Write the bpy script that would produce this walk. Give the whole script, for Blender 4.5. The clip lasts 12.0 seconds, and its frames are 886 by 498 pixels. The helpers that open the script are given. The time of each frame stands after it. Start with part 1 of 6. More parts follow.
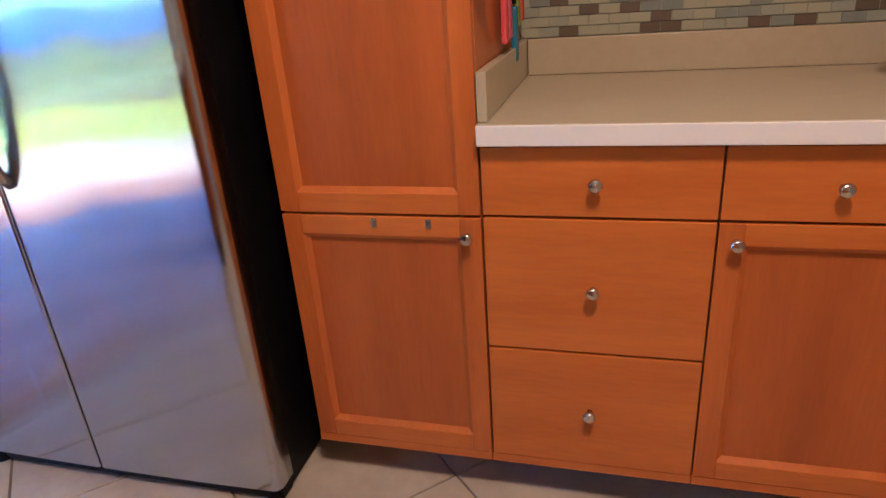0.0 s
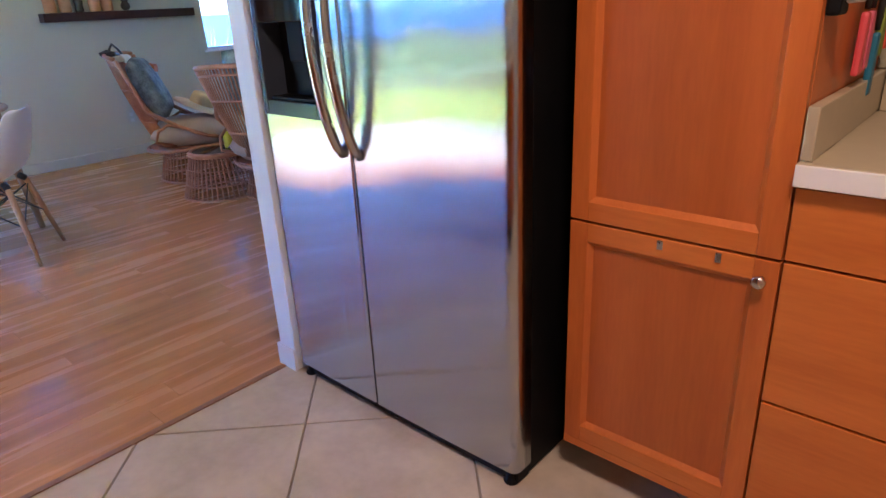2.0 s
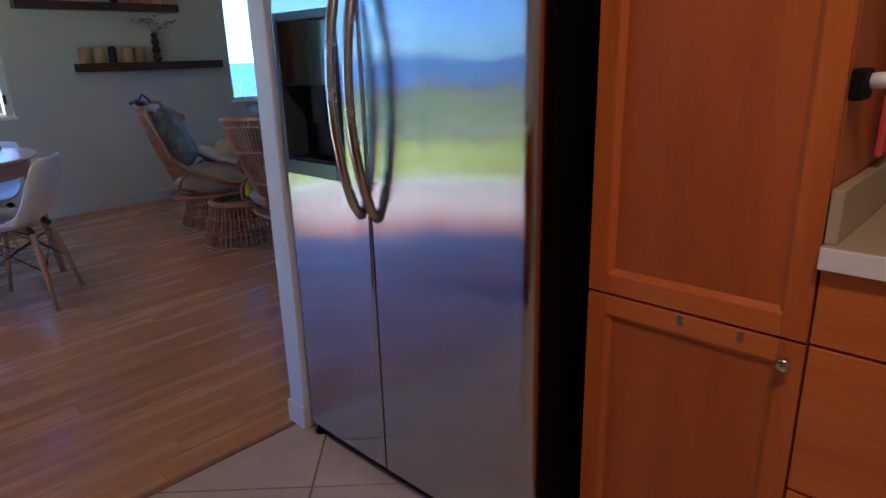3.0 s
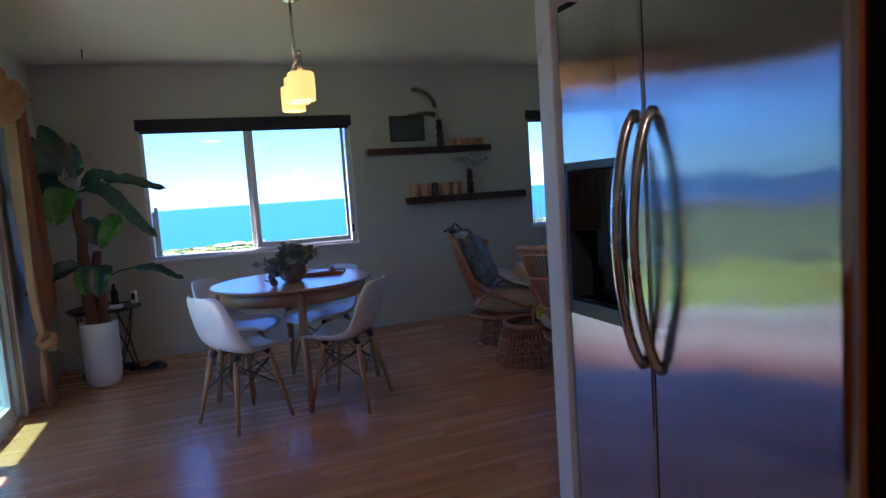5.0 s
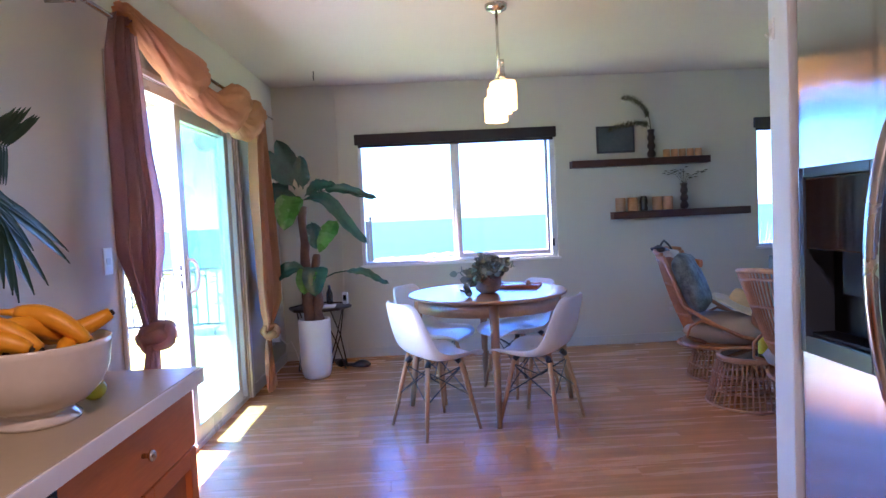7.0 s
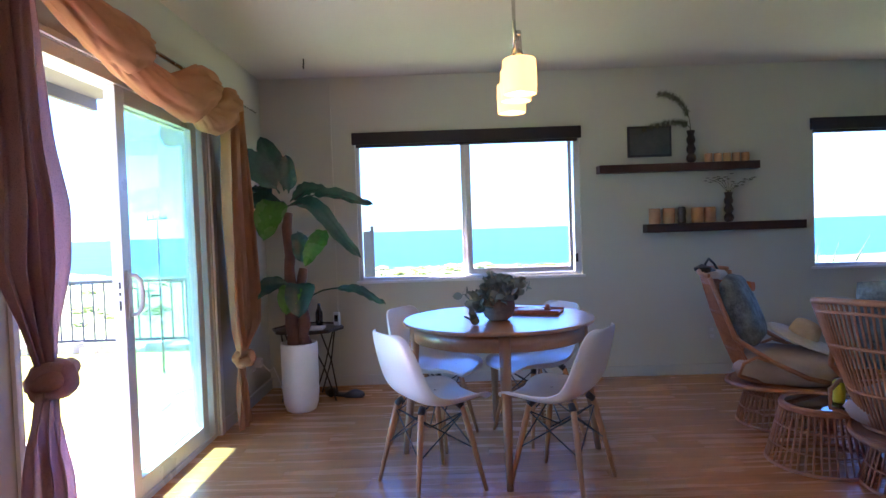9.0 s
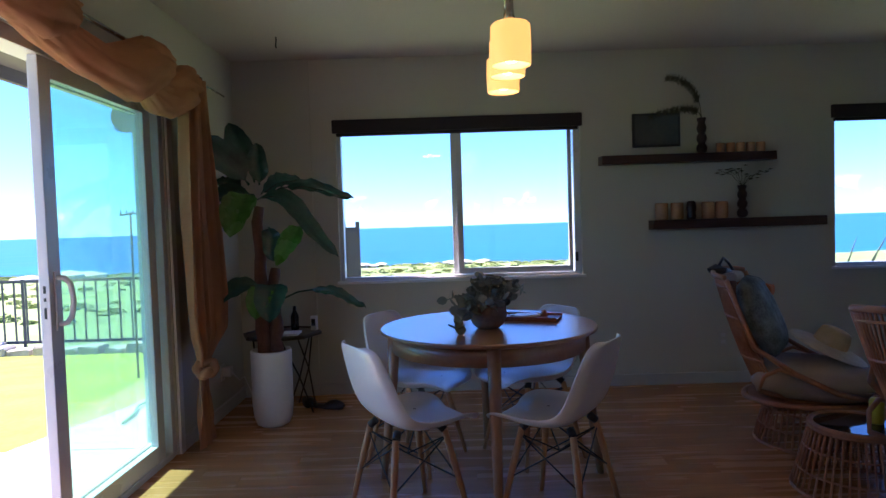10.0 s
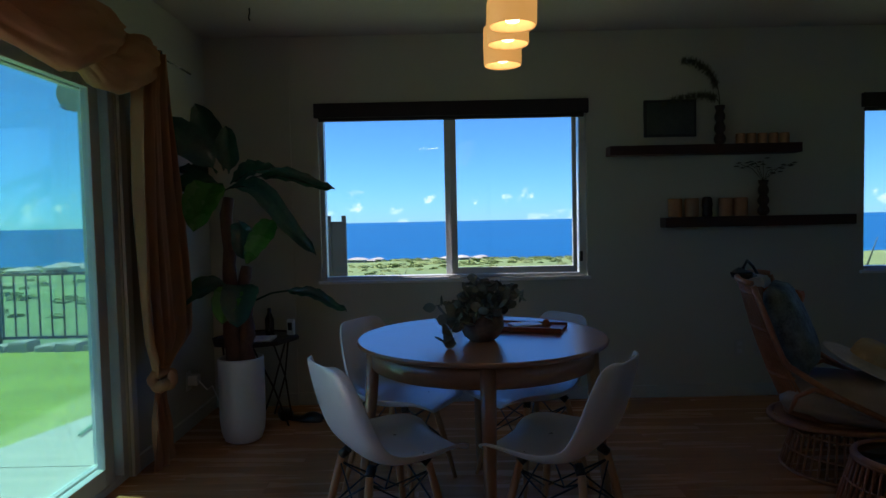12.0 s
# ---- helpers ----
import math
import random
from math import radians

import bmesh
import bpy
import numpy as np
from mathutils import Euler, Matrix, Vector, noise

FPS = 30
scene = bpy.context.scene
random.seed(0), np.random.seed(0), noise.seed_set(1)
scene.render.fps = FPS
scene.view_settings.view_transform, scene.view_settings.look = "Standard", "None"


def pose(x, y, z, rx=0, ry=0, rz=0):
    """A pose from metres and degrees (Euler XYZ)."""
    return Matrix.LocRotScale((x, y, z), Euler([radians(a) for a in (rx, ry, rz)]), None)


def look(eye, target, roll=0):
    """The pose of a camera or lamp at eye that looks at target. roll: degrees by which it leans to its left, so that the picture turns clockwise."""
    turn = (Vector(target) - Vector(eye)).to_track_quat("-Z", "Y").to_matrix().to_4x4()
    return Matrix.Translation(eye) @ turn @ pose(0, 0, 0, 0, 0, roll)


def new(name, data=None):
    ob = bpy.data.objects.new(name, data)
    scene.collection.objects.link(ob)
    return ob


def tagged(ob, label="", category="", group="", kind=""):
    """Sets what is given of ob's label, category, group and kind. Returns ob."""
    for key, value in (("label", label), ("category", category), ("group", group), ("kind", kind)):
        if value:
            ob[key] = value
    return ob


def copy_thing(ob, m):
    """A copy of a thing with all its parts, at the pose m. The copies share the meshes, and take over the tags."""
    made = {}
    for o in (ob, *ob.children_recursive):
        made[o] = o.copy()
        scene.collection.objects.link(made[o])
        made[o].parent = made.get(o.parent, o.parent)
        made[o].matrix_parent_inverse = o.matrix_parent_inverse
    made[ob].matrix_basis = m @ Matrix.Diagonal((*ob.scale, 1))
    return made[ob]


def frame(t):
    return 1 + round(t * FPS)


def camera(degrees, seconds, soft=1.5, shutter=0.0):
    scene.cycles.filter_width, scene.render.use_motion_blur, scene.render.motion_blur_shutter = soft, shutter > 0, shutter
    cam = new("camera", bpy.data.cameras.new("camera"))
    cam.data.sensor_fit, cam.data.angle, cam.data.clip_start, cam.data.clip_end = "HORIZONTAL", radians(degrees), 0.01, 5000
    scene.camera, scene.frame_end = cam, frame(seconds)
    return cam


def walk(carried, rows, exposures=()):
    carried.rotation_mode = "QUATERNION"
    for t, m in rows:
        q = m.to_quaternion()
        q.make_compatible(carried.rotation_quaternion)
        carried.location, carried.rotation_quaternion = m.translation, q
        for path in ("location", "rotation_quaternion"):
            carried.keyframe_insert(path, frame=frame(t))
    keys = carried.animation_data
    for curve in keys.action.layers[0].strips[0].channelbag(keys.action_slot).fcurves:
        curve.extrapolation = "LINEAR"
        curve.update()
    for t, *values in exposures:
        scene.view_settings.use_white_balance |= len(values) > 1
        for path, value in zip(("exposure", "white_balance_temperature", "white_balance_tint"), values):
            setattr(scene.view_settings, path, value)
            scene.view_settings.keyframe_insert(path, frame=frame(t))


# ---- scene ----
cam = camera(70.2, 12.0)
PATH = [
    (0, (-0.069, 0.177, 1.164), (-0.578, 1.946, 0.383), -4.3),
    (0.5, (-0.019, 0.182, 1.173), (-0.799, 1.842, 0.376), -3.1),
    (1, (-0.032, 0.172, 1.184), (-1.028, 1.716, 0.394), -2.6),
    (1.2, (-0.067, 0.181, 1.171), (-1.123, 1.693, 0.396), -2.8),
    (1.5, (-0.079, 0.153, 1.188), (-1.199, 1.621, 0.418), -3.0),
    (2, (-0.057, 0.14, 1.198), (-1.32, 1.508, 0.467), -2.8),
    (2.5, (-0.025, 0.152, 1.207), (-1.333, 1.512, 0.543), -2.0),
    (2.7, (-0.044, 0.16, 1.217), (-1.359, 1.527, 0.582), -1.9),
    (4.3, (-0.109, 0.136, 1.296), (-1.667, 1.36, 1.026), -3.4),
    (4.5, (-0.104, 0.161, 1.296), (-1.763, 1.253, 1.057), -3.6),
    (5, (-0.068, 0.201, 1.308), (-1.941, 0.876, 1.12), -3.9),
    (5.5, (-0.047, 0.226, 1.3), (-2.022, 0.505, 1.144), -3.7),
    (6, (-0.028, 0.25, 1.298), (-2.02, 0.375, 1.164), -3.4),
    (6.5, (-0.064, 0.273, 1.286), (-2.059, 0.36, 1.171), -3.0),
    (7, (-0.196, 0.281, 1.284), (-2.193, 0.329, 1.181), -2.7),
    (7.2, (-0.257, 0.259, 1.28), (-2.254, 0.311, 1.191), -2.6),
    (9, (-0.905, 0.387, 1.28), (-2.904, 0.379, 1.212), -1.9),
    (9.5, (-1.107, 0.413, 1.275), (-3.106, 0.405, 1.194), -1.9),
    (10, (-1.322, 0.468, 1.272), (-3.32, 0.462, 1.193), -1.8),
    (10.5, (-1.469, 0.474, 1.268), (-3.467, 0.467, 1.185), -1.5),
    (11, (-1.608, 0.459, 1.265), (-3.606, 0.453, 1.178), -1.4),
    (11.5, (-1.694, 0.469, 1.264), (-3.692, 0.47, 1.176), -1.3),
    (12, (-1.742, 0.509, 1.27), (-3.74, 0.51, 1.176), -1.2),
]
EXPOSURES = [(0.0, 4.35, 6200, 26), (1.5, 4.4, 6250, 26), (2.0, 4.3, 6300, 28), (2.5, 3.4, 6350, 31), (2.7, 3.25, 6350, 31), (4.5, 2.05, 5950, 28), (5.5, 2.95, 6000, 37), (6.5, 4.05, 5900, 40),
             (7.2, 4.1, 5950, 40), (8.8, 3.7, 6250, 36), (9.5, 2.8, 6450, 33), (10.0, 2.1, 6450, 31), (10.5, 1.35, 6350, 23), (11.2, 0.85, 6350, 16), (12.0, 0.72, 6300, 13)]
walk(cam, [(t, look(eye, target, roll)) for t, eye, target, roll in PATH], EXPOSURES)

# ---- light ----
SUN_ELEV, SUN_AZ = radians(60), radians(191)
world = bpy.data.worlds.new("world")
scene.world = world
world.use_nodes = True
wn = world.node_tree.nodes
wl = world.node_tree.links
sky = wn.new("ShaderNodeTexSky")
sky.sky_type = "NISHITA"
sky.sun_disc = False
sky.sun_elevation, sky.sun_rotation = SUN_ELEV, SUN_AZ
sky.air_density, sky.dust_density, sky.ozone_density = 0.8, 0.1, 3.0
wn["Background"].inputs["Strength"].default_value = 0.1
tint = wn.new("ShaderNodeMix")
tint.data_type, tint.blend_type = "RGBA", "MULTIPLY"
tint.inputs["Factor"].default_value = 1.0
tint.inputs[7].default_value = (0.38, 0.77, 1.32, 1)
wl.new(sky.outputs[0], tint.inputs[6])
# small white clouds low over the sea
tc = wn.new("ShaderNodeTexCoord")
mp = wn.new("ShaderNodeMapping")
mp.inputs["Scale"].default_value = (1.0, 1.0, 1.5)
cn = wn.new("ShaderNodeTexNoise")
cn.inputs["Scale"].default_value, cn.inputs["Detail"].default_value = 24.0, 8.0
cr_ = wn.new("ShaderNodeValToRGB")
cr_.color_ramp.elements[0].position, cr_.color_ramp.elements[1].position = 0.58, 0.66
sp_ = wn.new("ShaderNodeSeparateXYZ")
band = wn.new("ShaderNodeValToRGB")
for pos, v in ((0.010, 0.25), (0.026, 1.0), (0.050, 0.0)):
    el = band.color_ramp.elements.new(pos)
    el.color = (v, v, v, 1)
band.color_ramp.elements[0].color = (0.3, 0.3, 0.3, 1)
band.color_ramp.elements[-1].color = (0, 0, 0, 1)
mul = wn.new("ShaderNodeMath")
mul.operation = "MULTIPLY"
cm = wn.new("ShaderNodeMix")
cm.data_type = "RGBA"
cm.inputs[7].default_value = (8.5, 9.4, 10.0, 1)
wl.new(tc.outputs["Generated"], mp.inputs["Vector"])
wl.new(mp.outputs[0], cn.inputs["Vector"])
wl.new(cn.outputs[0], cr_.inputs[0])
wl.new(tc.outputs["Generated"], sp_.inputs[0])
wl.new(sp_.outputs["Z"], band.inputs[0])
wl.new(cr_.outputs[0], mul.inputs[0])
wl.new(band.outputs[0], mul.inputs[1])
wl.new(mul.outputs[0], cm.inputs["Factor"])
wl.new(tint.outputs[2], cm.inputs[6])
wl.new(cm.outputs[2], wn["Background"].inputs["Color"])
sun_way = Vector((math.sin(SUN_AZ) * math.cos(SUN_ELEV), math.cos(SUN_AZ) * math.cos(SUN_ELEV), math.sin(SUN_ELEV)))
sun = new("sun", bpy.data.lights.new("sun", "SUN"))
sun.data.energy, sun.data.angle, sun.data.color = 5.0, radians(0.5), (1.0, 0.96, 0.9)
sun.matrix_world = look((0, 0, 0), -sun_way)


# the kitchen's ceiling light, warm
kl = new("kitchen_light", bpy.data.lights.new("kitchen_light", "AREA"))
kl.data.shape, kl.data.size, kl.data.energy, kl.data.color = "DISK", 0.34, 1.9, (1.0, 0.78, 0.58)
kl.matrix_world = look((0.1, 0.30, 2.47), (0.1, 0.30, 0.0))


# ---- materials ----
def material(name, color, rough=0.5, metal=0.0, spec=0.5):
    m = bpy.data.materials.new(name)
    m.use_nodes = True
    b = m.node_tree.nodes["Principled BSDF"]
    b.inputs["Base Color"].default_value = (*color, 1)
    b.inputs["Roughness"].default_value = rough
    b.inputs["Metallic"].default_value = metal
    b.inputs["Specular IOR Level"].default_value = spec
    return m


def node(m, kind, **values):
    n = m.node_tree.nodes.new("ShaderNode" + kind)
    for key, value in values.items():
        n.inputs[key].default_value = value
    return n


def wire(m, a, b):
    m.node_tree.links.new(a, b)


def bsdf(m):
    return m.node_tree.nodes["Principled BSDF"]


def coords(m, scale=(1, 1, 1), kind="Object"):
    tc, mp = node(m, "TexCoord"), node(m, "Mapping")
    mp.inputs["Scale"].default_value = scale
    wire(m, tc.outputs[kind], mp.inputs["Vector"])
    return mp.outputs["Vector"]


def mottled(name, dark, light, scale=4.0, rough=0.6, bump=0.1, fine=60.0, stretch=(1, 1, 1), spec=0.5, each=0.0, metal=0.0, rough_vary=0.1):
    """Colour between two tones at two scales, with fine relief; each: how far single pieces differ."""
    m = material(name, light, rough, metal, spec)
    v = coords(m, stretch)
    big, small = node(m, "TexNoise", Scale=scale, Detail=4.0), node(m, "TexNoise", Scale=fine, Detail=3.0)
    wire(m, v, big.inputs["Vector"])
    wire(m, v, small.inputs["Vector"])
    add = m.node_tree.nodes.new("ShaderNodeMath")
    add.operation = "MULTIPLY_ADD"
    add.inputs[1].default_value = 0.45
    wire(m, small.outputs[0], add.inputs[0])
    wire(m, big.outputs[0], add.inputs[2])
    last = add.outputs[0]
    if each:
        info = node(m, "ObjectInfo")
        vary = m.node_tree.nodes.new("ShaderNodeMath")
        vary.operation = "MULTIPLY_ADD"
        vary.inputs[1].default_value = each
        wire(m, info.outputs["Random"], vary.inputs[0])
        wire(m, last, vary.inputs[2])
        last = vary.outputs[0]
    ramp = node(m, "ValToRGB")
    ramp.color_ramp.elements[0].position, ramp.color_ramp.elements[1].position = 0.38, 1.05 + each
    ramp.color_ramp.elements[0].color, ramp.color_ramp.elements[1].color = (*dark, 1), (*light, 1)
    wire(m, last, ramp.inputs[0])
    wire(m, ramp.outputs[0], bsdf(m).inputs["Base Color"])
    rr = node(m, "MapRange")
    rr.inputs["To Min"].default_value, rr.inputs["To Max"].default_value = max(0.02, rough - rough_vary), min(1, rough + rough_vary)
    wire(m, big.outputs[0], rr.inputs["Value"])
    wire(m, rr.outputs[0], bsdf(m).inputs["Roughness"])
    if bump:
        bp = node(m, "Bump", Strength=bump, Distance=0.002)
        wire(m, small.outputs[0], bp.inputs["Height"])
        wire(m, bp.outputs[0], bsdf(m).inputs["Normal"])
    return m


WALL = mottled("sage_wall_paint", (0.525, 0.515, 0.450), (0.575, 0.565, 0.500), 1.5, 0.6, 0.25, 180.0)
CEILING = mottled("ceiling_paint", (0.52, 0.475, 0.455), (0.57, 0.525, 0.505), 1.2, 0.8, 0.4, 120.0)
BASEPAINT = mottled("sage_white_baseboard_paint", (0.50, 0.50, 0.47), (0.56, 0.56, 0.53), 3.0, 0.45, 0.05)
WHITE = mottled("white_trim_paint", (0.72, 0.72, 0.72), (0.80, 0.80, 0.80), 3.0, 0.35, 0.05)
VINYL = mottled("white_vinyl_frame", (0.57, 0.575, 0.59), (0.64, 0.645, 0.66), 3.0, 0.3, 0.03)
LAMINATE = mottled("laminate_plank", (0.34, 0.140, 0.053), (0.61, 0.283, 0.116), 2.6, 0.26, 0.02, 9.0, (6, 0.42, 1), 0.3, 0.13)
TILE = mottled("beige_floor_tile", (0.40, 0.33, 0.25), (0.58, 0.50, 0.40), 6.0, 0.35, 0.2, 30.0, each=0.06)
SUBFLOOR = material("dark_subfloor", (0.05, 0.025, 0.015), 0.9)
# grain differs from plank to plank
for mp_ in [q for q in LAMINATE.node_tree.nodes if q.type == "MAPPING"]:
    rn_, ml_ = node(LAMINATE, "ObjectInfo"), LAMINATE.node_tree.nodes.new("ShaderNodeMath")
    ml_.operation, ml_.inputs[1].default_value = "MULTIPLY", 57.0
    wire(LAMINATE, rn_.outputs["Random"], ml_.inputs[0])
    wire(LAMINATE, ml_.outputs[0], mp_.inputs["Location"])
GROUT = material("grout", (0.30, 0.25, 0.20), 0.9)
# same cherry as DRAWER; dimmer light on panels and frames put into the colour
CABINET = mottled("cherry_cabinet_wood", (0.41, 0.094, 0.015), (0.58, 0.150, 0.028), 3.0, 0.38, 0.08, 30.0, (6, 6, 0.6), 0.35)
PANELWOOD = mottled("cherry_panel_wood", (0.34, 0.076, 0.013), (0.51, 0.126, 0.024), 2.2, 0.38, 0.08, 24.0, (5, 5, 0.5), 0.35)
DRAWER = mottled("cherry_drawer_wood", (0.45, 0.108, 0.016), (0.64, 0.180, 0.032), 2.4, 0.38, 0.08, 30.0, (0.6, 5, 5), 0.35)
# cherry darkened in its colour for the shade behind fronts and in toe spaces
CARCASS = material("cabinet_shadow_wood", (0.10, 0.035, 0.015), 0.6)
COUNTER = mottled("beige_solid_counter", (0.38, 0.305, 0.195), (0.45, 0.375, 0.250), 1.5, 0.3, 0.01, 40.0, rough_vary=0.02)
STEEL = material("brushed_steel", (0.49, 0.52, 0.56), 0.32, 1.0)
KNOB = mottled("brushed_nickel", (0.50, 0.49, 0.47), (0.62, 0.61, 0.59), 20.0, 0.25, 0.02, metal=1.0)
BLACK = mottled("black_appliance_enamel", (0.002, 0.002, 0.0025), (0.004, 0.004, 0.0045), 6.0, 0.6, 0.2, 200.0, spec=0.2)
GLOSSBLACK = material("black_gloss_plastic", (0.006, 0.006, 0.008), 0.05, 0.0, 0.9)
CHAIRWHITE = mottled("white_chair_plastic", (0.76, 0.77, 0.78), (0.82, 0.83, 0.84), 4.0, 0.4, 0.02)
BEECH = mottled("pale_beech_wood", (0.42, 0.19, 0.075), (0.60, 0.31, 0.14), 6.0, 0.4, 0.08, 30.0, (5, 5, 0.6))
OAK = mottled("oak_table_wood", (0.30, 0.15, 0.07), (0.42, 0.23, 0.12), 4.0, 0.36, 0.05, 30.0, (8, 0.8, 1))
DARKSHELF = mottled("dark_stained_shelf", (0.035, 0.013, 0.010), (0.075, 0.028, 0.020), 5.0, 0.45, 0.2, 30.0, (1, 0.6, 6))
WIRE = material("black_wire", (0.012, 0.012, 0.012), 0.4)
RATTAN = mottled("rattan_cane", (0.27, 0.100, 0.044), (0.50, 0.230, 0.108), 8.0, 0.45, 0.25, 50.0)
CURTAIN = mottled("rust_linen_curtain", (0.38, 0.172, 0.085), (0.56, 0.280, 0.145), 6.0, 0.9, 0.5, 300.0)
BLIND = mottled("dark_roller_blind", (0.020, 0.014, 0.020), (0.035, 0.025, 0.032), 3.0, 0.7, 0.3, 150.0)
POT = mottled("white_ceramic_pot", (0.66, 0.66, 0.66), (0.74, 0.74, 0.74), 5.0, 0.45, 0.05)
LEAF = mottled("banana_leaf", (0.006, 0.042, 0.040), (0.016, 0.10, 0.068), 5.0, 0.17, 0.2, 40.0, spec=0.8)
# leaves with light coming through them: the brighter green is put into the colour
BACKLITLEAF = mottled("backlit_banana_leaf", (0.03, 0.13, 0.022), (0.07, 0.27, 0.04), 5.0, 0.28, 0.2, 40.0, spec=0.6)
SOIL = material("soil", (0.03, 0.02, 0.012), 0.95)
BARK = mottled("plant_bark", (0.08, 0.034, 0.022), (0.18, 0.085, 0.05), 12.0, 0.9, 0.5, 60.0)
GRASS = mottled("lawn_grass", (0.185, 0.235, 0.035), (0.33, 0.39, 0.07), 2.2, 0.95, 0.9, 26.0, spec=0.1)
CONCRETE = mottled("patio_concrete", (0.36, 0.33, 0.28), (0.47, 0.435, 0.375), 1.5, 0.85, 0.4, 60.0)
RAILMETAL = material("dark_rail_metal", (0.07, 0.068, 0.07), 0.5)


def wall_glass(name, tint):
    m = bpy.data.materials.new(name)
    m.use_nodes = True
    nt = m.node_tree
    nt.nodes.remove(nt.nodes["Principled BSDF"])
    tr, gl, mix = nt.nodes.new("ShaderNodeBsdfTransparent"), nt.nodes.new("ShaderNodeBsdfGlossy"), nt.nodes.new("ShaderNodeMixShader")
    lw, pw, ad = nt.nodes.new("ShaderNodeLayerWeight"), nt.nodes.new("ShaderNodeMath"), nt.nodes.new("ShaderNodeMath")
    lw.inputs["Blend"].default_value = 0.5
    pw.operation, ad.operation = "POWER", "MULTIPLY_ADD"
    pw.inputs[1].default_value, ad.inputs[1].default_value, ad.inputs[2].default_value = 5.0, 0.85, 0.025
    nt.links.new(lw.outputs["Facing"], pw.inputs[0])
    nt.links.new(pw.outputs[0], ad.inputs[0])
    tr.inputs["Color"].default_value = (*tint, 1)
    gl.inputs["Roughness"].default_value = 0.0
    nt.links.new(ad.outputs[0], mix.inputs[0])
    nt.links.new(tr.outputs[0], mix.inputs[1])
    nt.links.new(gl.outputs[0], mix.inputs[2])
    nt.links.new(mix.outputs[0], nt.nodes["Material Output"].inputs["Surface"])
    return m


# near curtain: the scarf's linen, with its backlit plum tone put into the colour
BACKLITCURTAIN = mottled("backlit_linen_curtain", (0.40, 0.235, 0.175), (0.58, 0.37, 0.285), 9.0, 0.95, 0.6, 170.0, (1, 1, 0.5))
# paler than the worktop: the edge's highlight is put into the colour
LITEDGE = mottled("lit_worktop_edge", (0.72, 0.69, 0.64), (0.78, 0.75, 0.70), 2.0, 0.3, 0.0)
for CL, TR, F in ((CURTAIN, (0.72, 0.36, 0.20, 1), 0.34), (BACKLITCURTAIN, (0.68, 0.48, 0.58, 1), 0.5)):
    nt = CL.node_tree
    thin, mixer = nt.nodes.new("ShaderNodeBsdfTranslucent"), nt.nodes.new("ShaderNodeMixShader")
    thin.inputs["Color"].default_value = TR
    mixer.inputs[0].default_value = F
    nt.links.new(bsdf(CL).outputs[0], mixer.inputs[1])
    nt.links.new(thin.outputs[0], mixer.inputs[2])
    nt.links.new(mixer.outputs[0], nt.nodes["Material Output"].inputs["Surface"])
for m_, w_, r_ in ((OAK, 0.9, 0.24), (CHAIRWHITE, 0.9, 0.28), (LAMINATE, 0.24, 0.16)):
    bsdf(m_).inputs["Coat Weight"].default_value, bsdf(m_).inputs["Coat Roughness"].default_value = w_, r_
bsdf(CHAIRWHITE).inputs["Coat IOR"].default_value = 1.8
# the near curtain's loose weave lets points of daylight through
wv, wr, op, mx = node(BACKLITCURTAIN, "TexNoise", Scale=430.0, Detail=3.0), node(BACKLITCURTAIN, "ValToRGB"), node(BACKLITCURTAIN, "BsdfTransparent"), node(BACKLITCURTAIN, "MixShader")
wr.color_ramp.elements[0].position, wr.color_ramp.elements[1].position = 0.54, 0.80
wire(BACKLITCURTAIN, coords(BACKLITCURTAIN), wv.inputs["Vector"])
wire(BACKLITCURTAIN, wv.outputs[0], wr.inputs[0])
wire(BACKLITCURTAIN, wr.outputs[0], mx.inputs[0])
out_ = BACKLITCURTAIN.node_tree.nodes["Material Output"]
wire(BACKLITCURTAIN, out_.inputs["Surface"].links[0].from_socket, mx.inputs[1])
wire(BACKLITCURTAIN, op.outputs[0], mx.inputs[2])
wire(BACKLITCURTAIN, mx.outputs[0], out_.inputs["Surface"])
GLASS = wall_glass("clear_window_glass", (0.95, 0.97, 0.97))
TINTGLASS = wall_glass("green_tinted_door_glass", (0.60, 0.88, 0.79))
# thin translucent film on the fixed pane, a pale veil over the view
hz_, hm_ = node(TINTGLASS, "BsdfTranslucent", Color=(0.70, 0.84, 0.86, 1)), node(TINTGLASS, "MixShader", Fac=0.08)
ho_ = TINTGLASS.node_tree.nodes["Material Output"]
wire(TINTGLASS, ho_.inputs["Surface"].links[0].from_socket, hm_.inputs[1])
wire(TINTGLASS, hz_.outputs[0], hm_.inputs[2])
wire(TINTGLASS, hm_.outputs[0], ho_.inputs["Surface"])


# ---- mesh helpers ----
def box(bm, x0, x1, y0, y1, z0, z1, bevel=0.0, m=None):
    made = bmesh.ops.create_cube(bm, size=1)["verts"]
    bmesh.ops.scale(bm, vec=(abs(x1 - x0), abs(y1 - y0), abs(z1 - z0)), verts=made)
    bmesh.ops.translate(bm, vec=((x0 + x1) / 2, (y0 + y1) / 2, (z0 + z1) / 2), verts=made)
    if bevel:
        edges = list({e for v in made for e in v.link_edges})
        made = list({v for f in bmesh.ops.bevel(bm, geom=edges, offset=bevel, segments=2, affect="EDGES", profile=0.6)["faces"] for v in f.verts} | {v for v in made if v.is_valid})
    if m is not None:
        bmesh.ops.transform(bm, matrix=m, verts=made)
    return made


